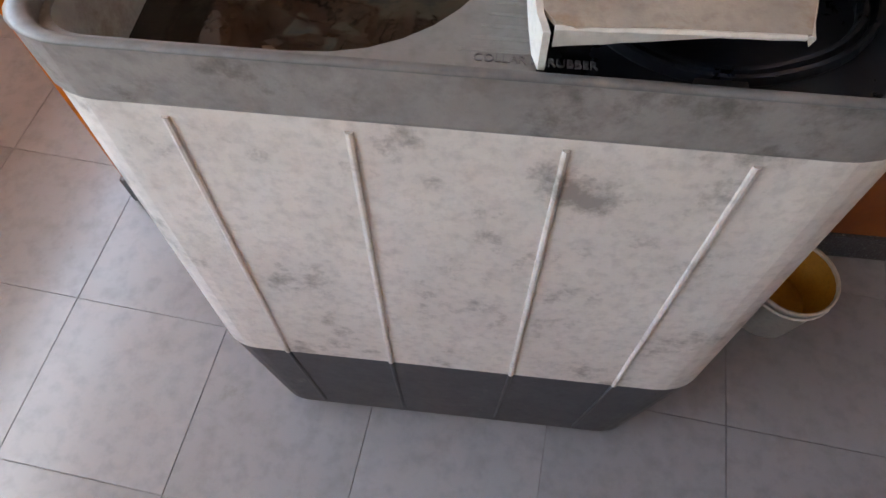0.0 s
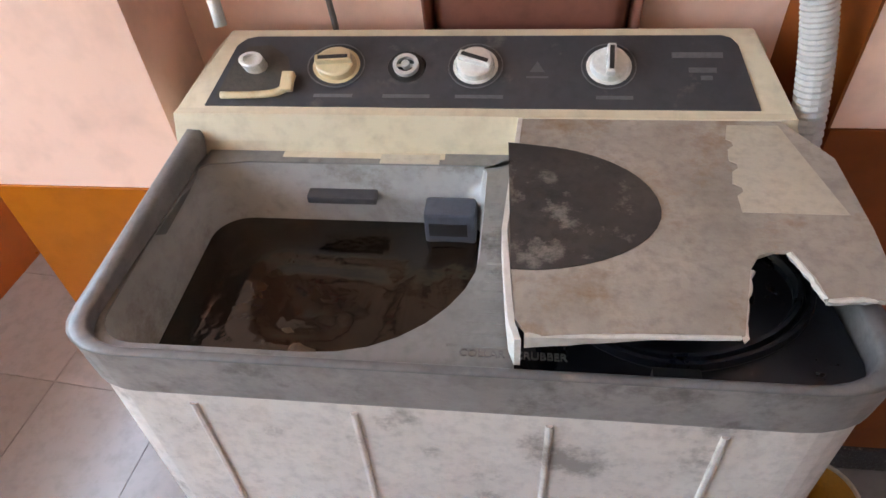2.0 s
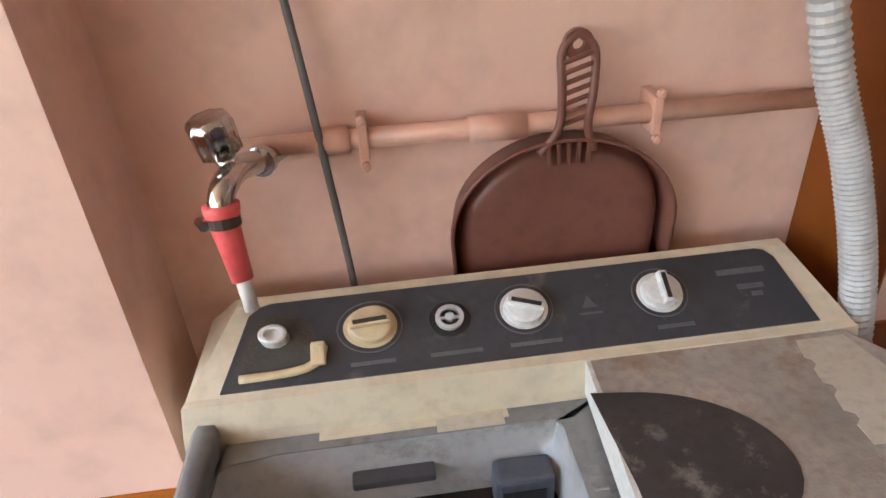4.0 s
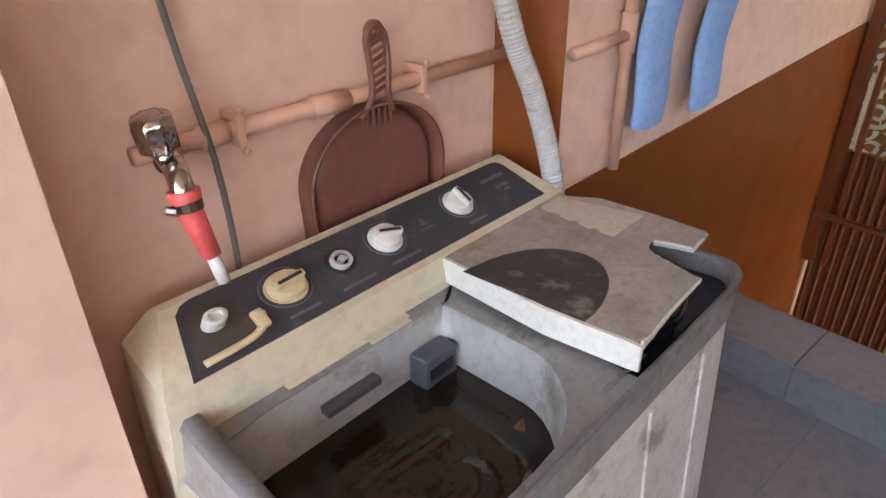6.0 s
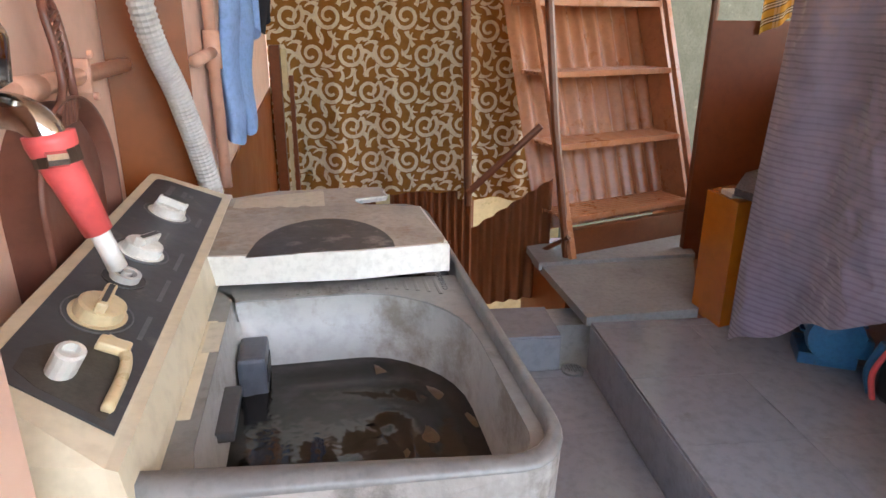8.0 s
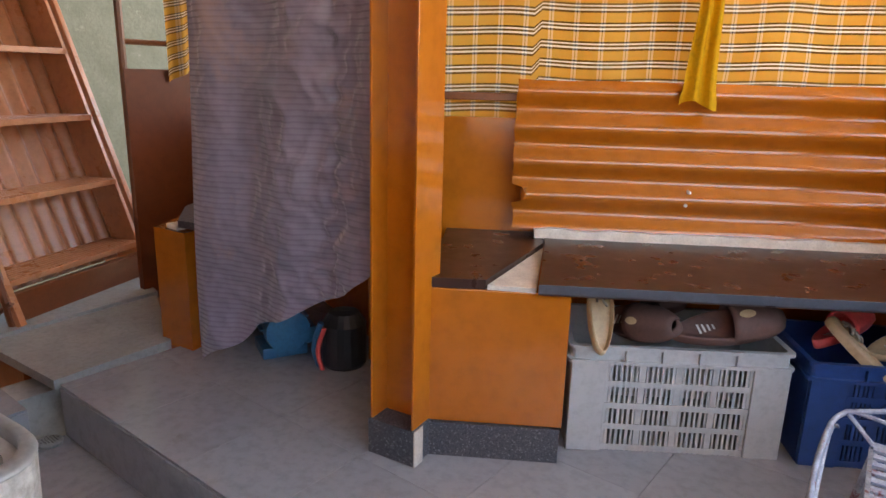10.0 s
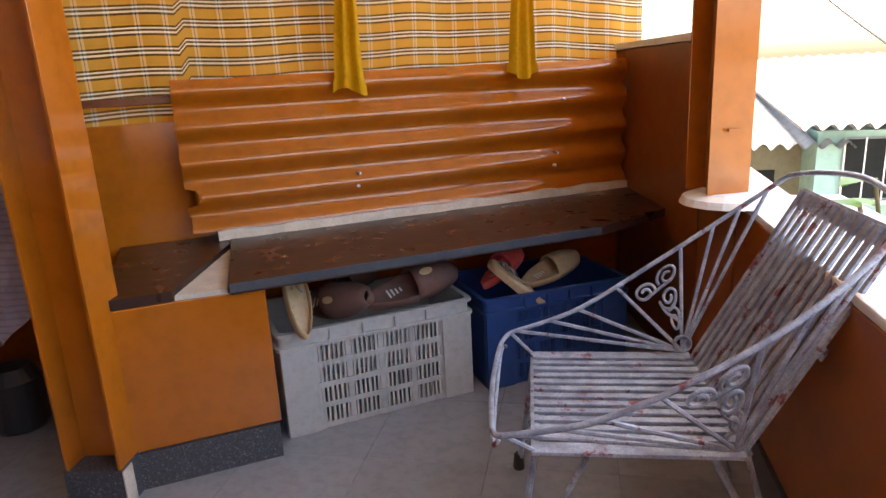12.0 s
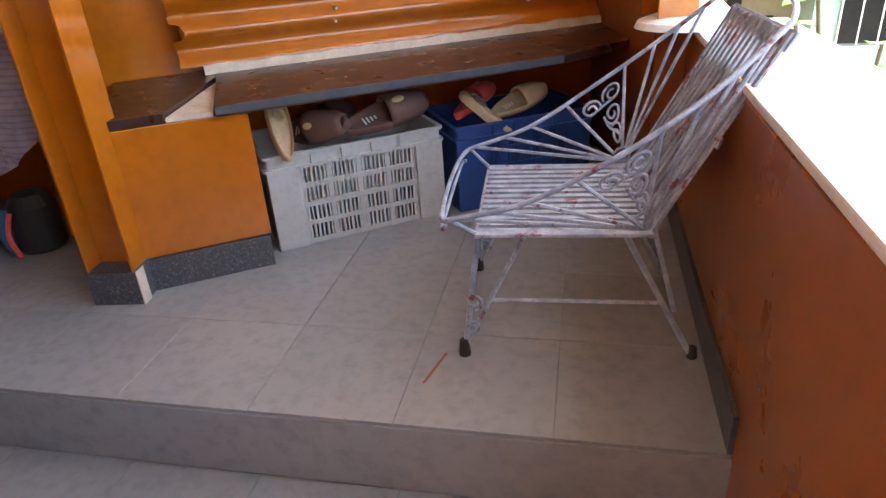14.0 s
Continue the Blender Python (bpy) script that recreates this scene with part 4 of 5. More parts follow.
# spin side: dark deck, drum mouth, broken lid
wpart("spin_deck", prism(B(), rounded(0.446, 0.626, 0.764, 1.05, 0.05, 6, (0.004, 0.055, 0.004, 0.004)), 0.885, 0.908), NAVY, "dark navy spin deck")
for r in (0.118, 0.128):
    wpart("drum_mouth", tube(B(), [(0.615 + r * math.cos(a), 0.79 + r * math.sin(a), 0.909) for a in [2 * math.pi * k / 40 for k in range(40)]], 0.004, 6, True), NAVY)
wpart("latch", box(B(), (0.585, 0.636, 0.908), (0.63, 0.65, 0.918), 0.002), DARKP)
lid_top = [(0.430, 1.035), (0.768, 1.035), (0.778, 0.95), (0.781, 0.82), (0.778, 0.716), (0.765, 0.705), (0.748, 0.712), (0.726, 0.706), (0.7225, 0.735), (0.712, 0.778), (0.70, 0.778), (0.686, 0.768), (0.677, 0.745), (0.669, 0.70), (0.658, 0.653), (0.60, 0.652), (0.54, 0.648), (0.478, 0.640), (0.462, 0.646), (0.452, 0.662), (0.442, 0.8)]
lid = wpart("spin_lid", prism(B(), lid_top, RIMZ + 0.005, RIMZ + 0.012), LID, "dirty beige spin lid with a torn front corner")
fl = B()
loft(fl, [[(xo - 0.006, y, z0), (xo, y, z0), (xo, y, z1), (xo - 0.006, y, z1)] for xo, y, z0, z1 in ((0.430, 1.034, 0.94, 0.966), (0.441, 0.8, 0.94, 0.966), (0.449, 0.69, 0.941, 0.966), (0.453, 0.655, 0.938, 0.965), (0.456, 0.646, 0.935, 0.962), (0.459, 0.636, 0.932, 0.9585))])
wpart("lid_flange", fl, LIDW, "white broken lid flange")
for k, (p, q) in enumerate((((0.462, 0.641, 0.96), (0.655, 0.652, 0.962)), ((0.658, 0.652, 0.961), (0.677, 0.745, 0.961)), ((0.712, 0.777, 0.961), (0.726, 0.707, 0.961)), ((0.726, 0.706, 0.961), (0.775, 0.712, 0.961)))):
    pts = [Vector(p).lerp(Vector(q), t / 14) + Vector((0.002 * wob(t, k, 1.7), 0.002 * wob(t, k + 9, 1.3), 0)) for t in range(15)]
    wpart("broken_edge", tube(B(), pts, 0.0036, 6), LIDW, "pale fractured plastic edge")
ell = [(0.4365, 0.972), (0.4465, 0.73)] + [(0.447 + 0.158 * math.sin(a), 0.848 - 0.12 * math.cos(a)) for a in [math.pi * k / 20 for k in range(1, 20)]]
wpart("lid_window", prism(B(), ell, RIMZ + 0.012, RIMZ + 0.0135), SMOKE, "mouldy dark half-oval lid window")
stk = [(0.697, 1.018), (0.765, 1.018), (0.768, 0.846), (0.684, 0.846)]
out = [stk[0], stk[1], stk[2], stk[3]]
for k in range(3):
    y = 0.875 + k * 0.045
    out += [(0.684 + 0.002 * k, y), (0.690 + 0.002 * k, y + 0.008), (0.690 + 0.002 * k, y + 0.016), (0.683 + 0.003 * k, y + 0.022)]
wpart("sticker_residue", prism(B(), out, RIMZ + 0.012, RIMZ + 0.0128), STICKER, "patch of pale sticker residue")
# control console
prof = [(1.02, 0.898), (1.021, 0.955), (1.029, 0.968), (1.04, 0.974), (1.15, 1.035), (1.163, 1.038), (1.172, 1.03), (1.18, 0.99), (1.18, 0.35), (1.03, 0.35), (1.03, 0.87)]


def console_x(z):
    f = max(0, min(1, (z - 0.95) / 0.09))
    return -0.012 + 0.05 * f ** 1.5, 0.803 - 0.06 * f ** 1.5


left = [(console_x(z)[0], y, z) for y, z in prof]
right = [(console_x(z)[1], y, z) for y, z in prof]
wpart("console", loft(B(), [left, right]), CREAM, "yellowed cream control console")
wpart("lip", box(B(), (0.105, 1.006, 0.908), (0.325, 1.021, 0.915), 0.002), CREAM)
K = (1.035 - 0.974) / 0.11
PM = Matrix.Translation((0, 1.04, 0.9745)) @ Matrix.Rotation(math.atan(K), 4, 'X')
PL = math.hypot(0.11, 0.061)


def on_panel(bm):
    bmesh.ops.transform(bm, matrix=PM, verts=bm.verts[:])
    return bm


pan_out = [(0.022, 0.003), (0.745, 0.003), (0.722, PL - 0.018), (0.712, PL - 0.006), (0.70, PL - 0.002), (0.068, PL - 0.002), (0.056, PL - 0.006), (0.046, PL - 0.018)]
wpart("control_panel", on_panel(prism(B(), pan_out, -0.002, 0.0015)), PANEL, "slate grey control panel")


def knob(x, material, ang, label):
    bm = B()
    lathe(bm, [(0.031, 0.0015), (0.031, 0.0025), (0.0265, 0.0025), (0.0265, 0.005), (0.025, 0.016), (0.022, 0.018), (0.012, 0.0185)], Matrix.Translation((x, 0.072, 0)), 26)
    kb = wpart("knob", on_panel(bm), material, label, smooth=False)
    bm = B()
    box(bm, (-0.0235, -0.006, 0.016), (0.0235, 0.006, 0.031), 0.003, Matrix.Translation((x, 0.072, 0)) @ pose(0, 0, 0, 0, 0, ang))
    on_panel(bm)
    wpart("grip", bm, material, "", kb)
    bm = B()
    box(bm, (-0.019, -0.003, 0.031), (0.019, 0.003, 0.0318), 0.0, Matrix.Translation((x, 0.072, 0)) @ pose(0, 0, 0, 0, 0, ang))
    on_panel(bm)
    wpart("pointer", bm, DARKP, "dark pointer line", kb)
    bm = B()
    ring = [(x + 0.037 * math.cos(a), 0.072 + 0.037 * math.sin(a), 0.002) for a in [2 * math.pi * k / 30 for k in range(30)]]
    tube(bm, ring, 0.0012, 4, True)
    wpart("dial_mark", on_panel(bm), PRINT)


knob(0.17, KNOBC, 4, "yellowed cream rotary knob")
knob(0.363, WHITEP, -20, "white rotary knob")
knob(0.543, WHITEP, 88, "white rotary knob turned upright")
bm = B()
lathe(bm, [(0.027, 0.0012), (0.026, 0.003), (0.0245, 0.0025)], Matrix.Translation((0.267, 0.07, 0)), 24)
wpart("knob_seat", on_panel(bm), DARKP, "dark empty knob recess")
bm = B()
lathe(bm, [(0.018, 0.002), (0.018, 0.012), (0.0125, 0.012), (0.0125, 0.003)], Matrix.Translation((0.267, 0.07, 0)), 22, False)
lathe(bm, [(0.006, 0.002), (0.006, 0.014), (0.004, 0.0145)], Matrix.Translation((0.267, 0.07, 0)), 12)
box(bm, (0.2545, 0.068, 0.004), (0.2795, 0.072, 0.008))
wpart("knob_stub", on_panel(bm), HOSE, "bare grey knob spindle ring")
bm = B()
prism(bm, [(0.032, 0.015), (0.105, 0.015), (0.118, 0.03), (0.108, 0.085), (0.085, 0.108), (0.06, 0.105), (0.047, 0.08)], 0.0012, 0.002)
wpart("broken_recess", on_panel(bm), mat("grimy_recess", (0.085, 0.075, 0.062), (0.05, 0.045, 0.038), 20, 0.6, 0.3), "grimy recess where a knob broke off")
bm = B()
lathe(bm, [(0.0135, 0.002), (0.0135, 0.026), (0.011, 0.028), (0.008, 0.028), (0.008, 0.02)], Matrix.Translation((0.072, 0.07, 0)), 16)
wpart("spindle", on_panel(bm), WHITEP, "white plastic spindle")
bm = B()
tube(bm, curve([(0.04, 0.018, 0.006), (0.09, 0.02, 0.007), (0.112, 0.03, 0.009), (0.118, 0.05, 0.012)], 5), 0.006, 8)
wpart("knob_fragment", on_panel(bm), KNOBC, "broken cream knob fragment", smooth=True)
bm = B()
box(bm, (0.106, 0.024, 0.004), (0.121, 0.056, 0.016), 0.003)
wpart("knob_fragment", on_panel(bm), KNOBC)
for x, w in ((0.17, 0.05), (0.27, 0.065), (0.37, 0.065), (0.55, 0.05)):
    wpart("panel_print", on_panel(box(B(), (x - w / 2, 0.018, 0.0014), (x + w / 2, 0.0235, 0.002))), PRINT, "faded grey control marking")
for z, x0, x1, hh in ((0.086, 0.63, 0.70, 0.009), (0.062, 0.652, 0.69, 0.008), (0.05, 0.668, 0.684, 0.007)):
    wpart("panel_print", on_panel(box(B(), (x0, z, 0.0014), (x1, z + hh, 0.0019))), PRINT, "faded unreadable lettering")
wpart("panel_print", on_panel(box(B(), (0.432, 0.052, 0.0014), (0.462, 0.055, 0.0019))), PRINT)
wpart("panel_print", on_panel(prism(B(), [(0.437, 0.062), (0.457, 0.062), (0.447, 0.08)], 0.0014, 0.0019)), PRINT)
tx = bpy.data.curves.new("embossed_text", 'FONT')
tx.body, tx.size, tx.extrude = "COLLAR SCRUBBER", 0.0125, 0.0012
tob = new("embossed_text", tx)
dg = bpy.context.evaluated_depsgraph_get()
tme = bpy.data.meshes.new_from_object(tob.evaluated_get(dg))
bpy.data.objects.remove(tob)
tme.materials.append(RIMM)
tob = new("embossed_text", tme)
tob.parent = wm
tob.matrix_parent_inverse = Matrix.Identity(4)
tob.matrix_basis = Matrix.Translation(true_size((0.398, 0.652, DECKZ + 0.0004)))

# ---- wall fittings behind the machine ----
pipe = thing("water_pipe", WALL, "pink painted water pipe clipped along the wall", "pipe")
PY = 1.205
part("run", tube(B(), [(0.04, PY, 1.232), (0.44, PY, 1.228), (0.80, PY, 1.226)], 0.0125, 12), PIPEPINK, pipe, smooth=True)
for x, z in ((0.348, 1.229),):
    part("coupling", tube(B(), [(x - 0.035, PY, z), (x + 0.035, PY, z - 0.002)], 0.0165, 12), PIPEPINK, pipe, smooth=True)
part("coupling", tube(B(), [(0.13, PY, 1.2315), (0.17, PY, 1.231)], 0.0165, 12), PIPEPINK, pipe, smooth=True)
for x, z in ((0.186, 1.231), (0.544, 1.228)):
    part("clip", box(B(), (x - 0.006, PY - 0.016, z - 0.024), (x + 0.006, WALL_Y, z + 0.024), 0.002), PIPEPINK, pipe)
    for s in (-1, 1):
        part("clip_screw", lathe(B(), [(0.006, 0.0), (0.006, 0.006), (0.003, 0.008)], Matrix.Translation((x, PY - 0.016, z + 0.029 * s)) @ pose(0, 0, 0, 90), 8), PIPEPINK, pipe)
vp = thing("drain_pipe", WALL, "pink painted upright pipe on the terrace wall", "pipe")
part("run", tube(B(), [(1.05, 1.085, 0.935), (1.05, 1.085, 2.5)], 0.013, 12), PIPEPINK, vp, smooth=True)
part("elbow", tube(B(), [(1.05, 1.085, 1.2), (1.05, 1.085, 1.28)], 0.018, 12), PIPEPINK, vp, smooth=True)
part("branch", tube(B(), [(0.85, 1.092, 1.228), (1.04, 1.085, 1.235)], 0.0125, 12), PIPEPINK, vp, smooth=True)
tap = thing("water_tap", WALL @ Matrix.Translation((0.008, 0.022, -0.01)), "worn chrome tap with a red hose connector", "tap")
part("stub", tube(B(), [(0.075, 1.205, 1.228), (0.066, 1.165, 1.236), (0.058, 1.14, 1.24)], 0.0125, 12), CHROME, tap, smooth=True)
part("flange", tube(B(), [(0.063, 1.155, 1.238), (0.060, 1.145, 1.239)], 0.018, 14), CHROME, tap)
part("spout", tube(B(), curve([(0.06, 1.15, 1.238), (0.045, 1.105, 1.252), (0.036, 1.075, 1.25), (0.031, 1.06, 1.24), (0.030, 1.056, 1.226)], 6), 0.014, 12), CHROME, tap, smooth=True)
part("bonnet", tube(B(), [(0.040, 1.10, 1.252), (0.034, 1.098, 1.272)], 0.012, 12), CHROME, tap, smooth=True)
bm = B()
prof2 = [(0.014, 0.0), (0.022, 0.006), (0.0235, 0.038), (0.02, 0.045), (0.008, 0.047)]
loft(bm, [[(r * (1 + 0.07 * math.cos(8 * 2 * math.pi * k / 32)) * math.cos(2 * math.pi * k / 32), r * (1 + 0.07 * math.cos(8 * 2 * math.pi * k / 32)) * math.sin(2 * math.pi * k / 32), z) for k in range(32)] for r, z in prof2])
bmesh.ops.transform(bm, matrix=Matrix.Translation((0.034, 1.098, 1.270)) @ pose(0, 0, 0, 6, -8, 0), verts=bm.verts[:])
part("handle", bm, CHROME, tap, smooth=True)
part("clamp", tube(B(), [(0.030, 1.054, 1.226), (0.030, 1.052, 1.213)], 0.0175, 14), mat("brown_clamp", (0.08, 0.05, 0.035), (0.05, 0.03, 0.02), 10, 0.4), tap, "dark worm clamp")
part("clamp_screw", tube(B(), [(0.013, 1.04, 1.22), (0.006, 1.052, 1.22)], 0.006, 8), CHROME, tap)
part("connector", tube(B(), [(0.030, 1.056, 1.236), (0.030, 1.055, 1.229), (0.030, 1.052, 1.213), (0.032, 1.048, 1.2), (0.038, 1.036, 1.155)], 0.012, 14, radii=[0.019, 0.019, 0.0155, 0.0145, 0.0115]), REDP, tap, "coral red rubber connector", smooth=True)
part("nozzle", tube(B(), [(0.038, 1.036, 1.157), (0.042, 1.027, 1.121)], 0.008, 12), WHITEP, tap, "white plastic nozzle", smooth=True)
at(part("power_cable", tube(B(), curve([(0.085, 1.215, 1.75), (0.122, 1.21, 1.38), (0.139, 1.19, 1.2), (0.149, 1.2, 1.03), (0.15, 1.21, 0.9)], 8), 0.0048, 8), CABLE, None, "thin grey power cable hanging behind the machine", True, category="cable"), WALL)
hz0, hz1 = Vector((0.825, 1.055, 0.72)), Vector((0.59, 1.16, 1.75))
pts = curve([hz0, Vector((0.794, 1.08, 0.99)), Vector((0.757, 1.11, 1.164)), Vector((0.705, 1.145, 1.335)), hz1], 50)
dh = thing("drain_hose", WALL, "light grey ribbed drain hose beside the console", "hose")
part("ribbed_tube", tube(B(), pts, 0.021, 14, radii=[0.0222 if k % 2 else 0.0196 for k in range(len(pts))]), HOSE, dh)
part("cuff", tube(B(), [hz0, hz0 + Vector((0, -0.001, 0.06))], 0.025, 14), HOSE, dh)
# dustpan hung on the wall
dp = thing("dustpan", WALL @ Matrix.Translation((-0.008, 0.02, 0.01)), "brown plastic dustpan hanging from the wall pipe", "dustpan")
oc = (0.441, 1.075)


def pan_ring(s, y, drop=0.0):
    pts = [(oc[0] + 0.146 * s * math.cos(a), y, oc[1] + 0.122 * s * math.sin(a)) for a in [math.pi * k / 24 for k in range(25)]]
    return [(oc[0] + 0.142 * s, y, 0.96)] + pts + [(oc[0] - 0.142 * s, y, 0.96)]


bm = B()
loft(bm, [pan_ring(0.97, 1.215), pan_ring(1.0, 1.166), pan_ring(1.035, 1.164), pan_ring(1.035, 1.170)], False, False, False)
part("rim", bm, DUSTP, dp, smooth=True)
bm = B()
loft(bm, [pan_ring(0.97, 1.214), pan_ring(0.9, 1.186), pan_ring(0.8, 1.178), pan_ring(0.62, 1.181), pan_ring(0.3, 1.182)], False, False, True)
part("pan", bm, DUSTP, dp, smooth=True)
for s in (-1, 1):
    part("handle_side", tube(B(), curve([(0.441 + s * 0.035, 1.172, 1.183), (0.446 + s * 0.018, 1.168, 1.215), (0.450 + s * 0.019, 1.170, 1.26), (0.450 + s * 0.019, 1.176, 1.305), (0.450, 1.178, 1.325)], 6), 0.0055, 8), DUSTP, dp, smooth=True)
for k in range(7):
    z = 1.222 + k * 0.0125
    part("handle_bar", tube(B(), [(0.431, 1.17, z - 0.004), (0.467, 1.172, z + 0.006)], 0.0032, 6), DUSTP, dp)
bm = B()
lathe(bm, [(0.018, -0.004), (0.018, 0.004), (0.007, 0.004), (0.007, -0.004)], Matrix.Translation((0.4495, 1.178, 1.312)) @ pose(0, 0, 0, 90), 18, False)
part("hanging_eye", bm, DUSTP, dp)
for k in range(5):
    part("handle_rib", tube(B(), [(0.416 + k * 0.013, 1.168, 1.196), (0.42 + k * 0.012, 1.172, 1.166)], 0.003, 6), DUSTP, dp)

# paint bucket beside the machine
bk = thing("paint_bucket", WALL @ pose(1.03, 0.94, 0.0, 0, 0, 20) @ Matrix.Scale(0.78, 4), "white paint bucket with ochre paint dried inside", "bucket")
bm = B()
lathe(bm, [(0.085, 0.0), (0.09, 0.004), (0.108, 0.2), (0.112, 0.2), (0.112, 0.215), (0.106, 0.215), (0.106, 0.21), (0.087, 0.012), (0.08, 0.012)], None, 28)
part("shell", bm, mat("dirty_white_bucket", (0.6, 0.6, 0.56), (0.5, 0.5, 0.46), 8, 0.45, 0.1, stain=(0.05, 0.16, 0.1), stain_scale=7, stain_at=0.66), bk, smooth=True)
bm = B()
lathe(bm, [(0.085, 0.06), (0.1045, 0.205), (0.1035, 0.205), (0.084, 0.06)], None, 28, False)
part("paint_skin", bm, PAINTY, bk, "dried ochre paint coat", smooth=True)
bm = B()
lathe(bm, [(0.0855, 0.07), (0.04, 0.072), (0.001, 0.072)], None, 24, False)
part("paint", bm, PAINTY, bk)
part("hoop", tube(B(), [(0.111 * math.cos(a), 0.111 * math.sin(a), 0.185) for a in [2 * math.pi * k / 28 for k in range(28)]], 0.004, 6, True), WHITEP, bk)
sc = thing("scrap_bottle", WALL @ pose(-0.10, 0.98, 0.0), "small dark bottle cap lying beside the machine", "scrap")
part("cap", lathe(B(), [(0.018, 0.0), (0.018, 0.05), (0.014, 0.055)], pose(0, 0, 0.02, 80, 0, 30), 14), DARKP, sc)
part("label_band", lathe(B(), [(0.0185, 0.01), (0.0185, 0.03)], pose(0, 0, 0.02, 80, 0, 30), 14), WHITEP, sc)


# ---- laundry on the terrace wall ----
def leg_fn(x0, y0, zb, w, k):
    def fn(u, v):
        a = 2 * math.pi * u
        z = zb + (1.95 - zb) * v + (0.01 * math.sin(a + k) if v == 0 else 0)
        ww = w * (1 + 0.3 * v)
        return (x0 + ww * math.cos(a) * (1 + 0.12 * math.sin(3 * a + 5 * v)) + 0.02 * v, y0 + 0.022 * math.sin(a) * (1 + 0.3 * math.sin(9 * v + a)) + 0.006 * math.sin(z * 22 + k), z)
    return fn


at(part("clothes_line", tube(B(), [(0.85, 1.03, 1.96), (2.2, 1.025, 1.945), (3.5, 1.03, 1.96)], 0.003, 6), CABLE, None, "thin clothes line along the terrace wall", category="rope"), WALL)
pants = thing("hanging_trousers", WALL, "light blue cotton trousers hung to dry on the wall", "trousers")
part("leg", cloth(leg_fn(1.14, 1.06, 1.03, 0.07, 0.0), 24, 40, 0.0015), BLUECL, pants, smooth=True)
part("leg", cloth(leg_fn(1.44, 1.055, 1.01, 0.075, 1.3), 24, 40, 0.0015), BLUECL, pants, smooth=True)
at(part("hanging_shirt", cloth(lambda u, v: (1.60 + 0.06 * u, 1.03 + 0.015 * math.sin(u * 9), 1.26 + 0.69 * v + 0.02 * math.sin(u * 6)), 12, 16), BLUECL, None, "light blue shirt tail hung to dry", True, category="shirt"), WALL)
for k in range(3):
    x0 = 1.9 + 0.24 * k
    at(part("hanging_sock", cloth(leg_fn(x0, 1.03, 1.26 + 0.03 * k, 0.07, k * 1.7), 16, 20, 0.0015), BLACKCL, None, "black knitted sock hung to dry", True, category="sock", group="socks on the line"), WALL)

# ---- scroll curtain at the end of the terrace ----
CX = 3.45


def curtain_x(y, z):
    return CX + 0.02 * math.sin(y * 17) + 0.012 * wob(y, z, 4) + 0.01 * math.sin(y * 41 + z)


def scroll_curtain(y0, y1, zb, zt, dx, label, seed):
    th = thing("scroll_curtain", Matrix.Identity(4), label, "curtain")
    f = lambda y, z: curtain_x(y, z) + dx

    def fn(u, v):
        y, z = y0 + (y1 - y0) * u, zb + (zt - zb) * v
        return (f(y, z), y, z + (0.008 * math.sin(y * 25) if v == 0 else 0))
    part("cloth", cloth(fn, 60, 40, 0.0015), GOLD, th, smooth=True)
    random.seed(seed)
    bm = B()

    def ribbon(pts, w0, w1):
        n = len(pts)
        prev = None
        for i in range(n):
            a, b = pts[max(0, i - 1)], pts[min(n - 1, i + 1)]
            dy, dz = b[0] - a[0], b[1] - a[1]
            q = math.hypot(dy, dz) or 1
            w = (w0 + (w1 - w0) * i / (n - 1)) / 2
            pr = []
            for s in (-1, 1):
                y, z = pts[i][0] - dz / q * w * s, pts[i][1] + dy / q * w * s
                y, z = min(max(y, min(y0, y1)), max(y0, y1)), min(max(z, zb + 0.012), zt)
                pr.append(bm.verts.new((f(y, z) - 0.0035, y, z)))
            if prev:
                bm.faces.new((prev[0], prev[1], pr[1], pr[0]))
            prev = pr
    step = 0.215
    ny, nz = int(abs(y1 - y0) / step) + 2, int((zt - zb) / step) + 2
    for i in range(ny):
        for j in range(nz):
            cy, cz = min(y0, y1) + (i + 0.5 * (j % 2)) * step, zb + j * step * 0.95
            fl = 1 if (i + j) % 2 else -1
            s1 = spiral((0, 0), 0.077, 0.016, 1.5 * fl, 2.4 if fl > 0 else 0.7, 22)
            ribbon([(cy + a, cz + b) for a, b in s1], 0.024, 0.016)
            e = s1[0]
            tail = [(cy + e[0] + fl * 0.03 * t + 0.02 * math.sin(3 * t), cz + e[1] - 0.096 * t) for t in [k / 8 for k in range(9)]]
            ribbon(tail, 0.016, 0.006)
            for k in range(8):
                a = 0.3 + k * 0.78 + 0.3 * fl
                r = 0.079
                p = (cy + r * math.cos(a), cz + r * math.sin(a))
                lf2 = [(p[0] + 0.074 * t * math.cos(a + 0.9 * t * fl), p[1] + 0.074 * t * math.sin(a + 0.9 * t * fl)) for t in [q / 5 for q in range(6)]]
                ribbon(lf2, 0.029, 0.005)
    part("print", bm, SCROLL, th, "cream scrolling vine print")
    return th


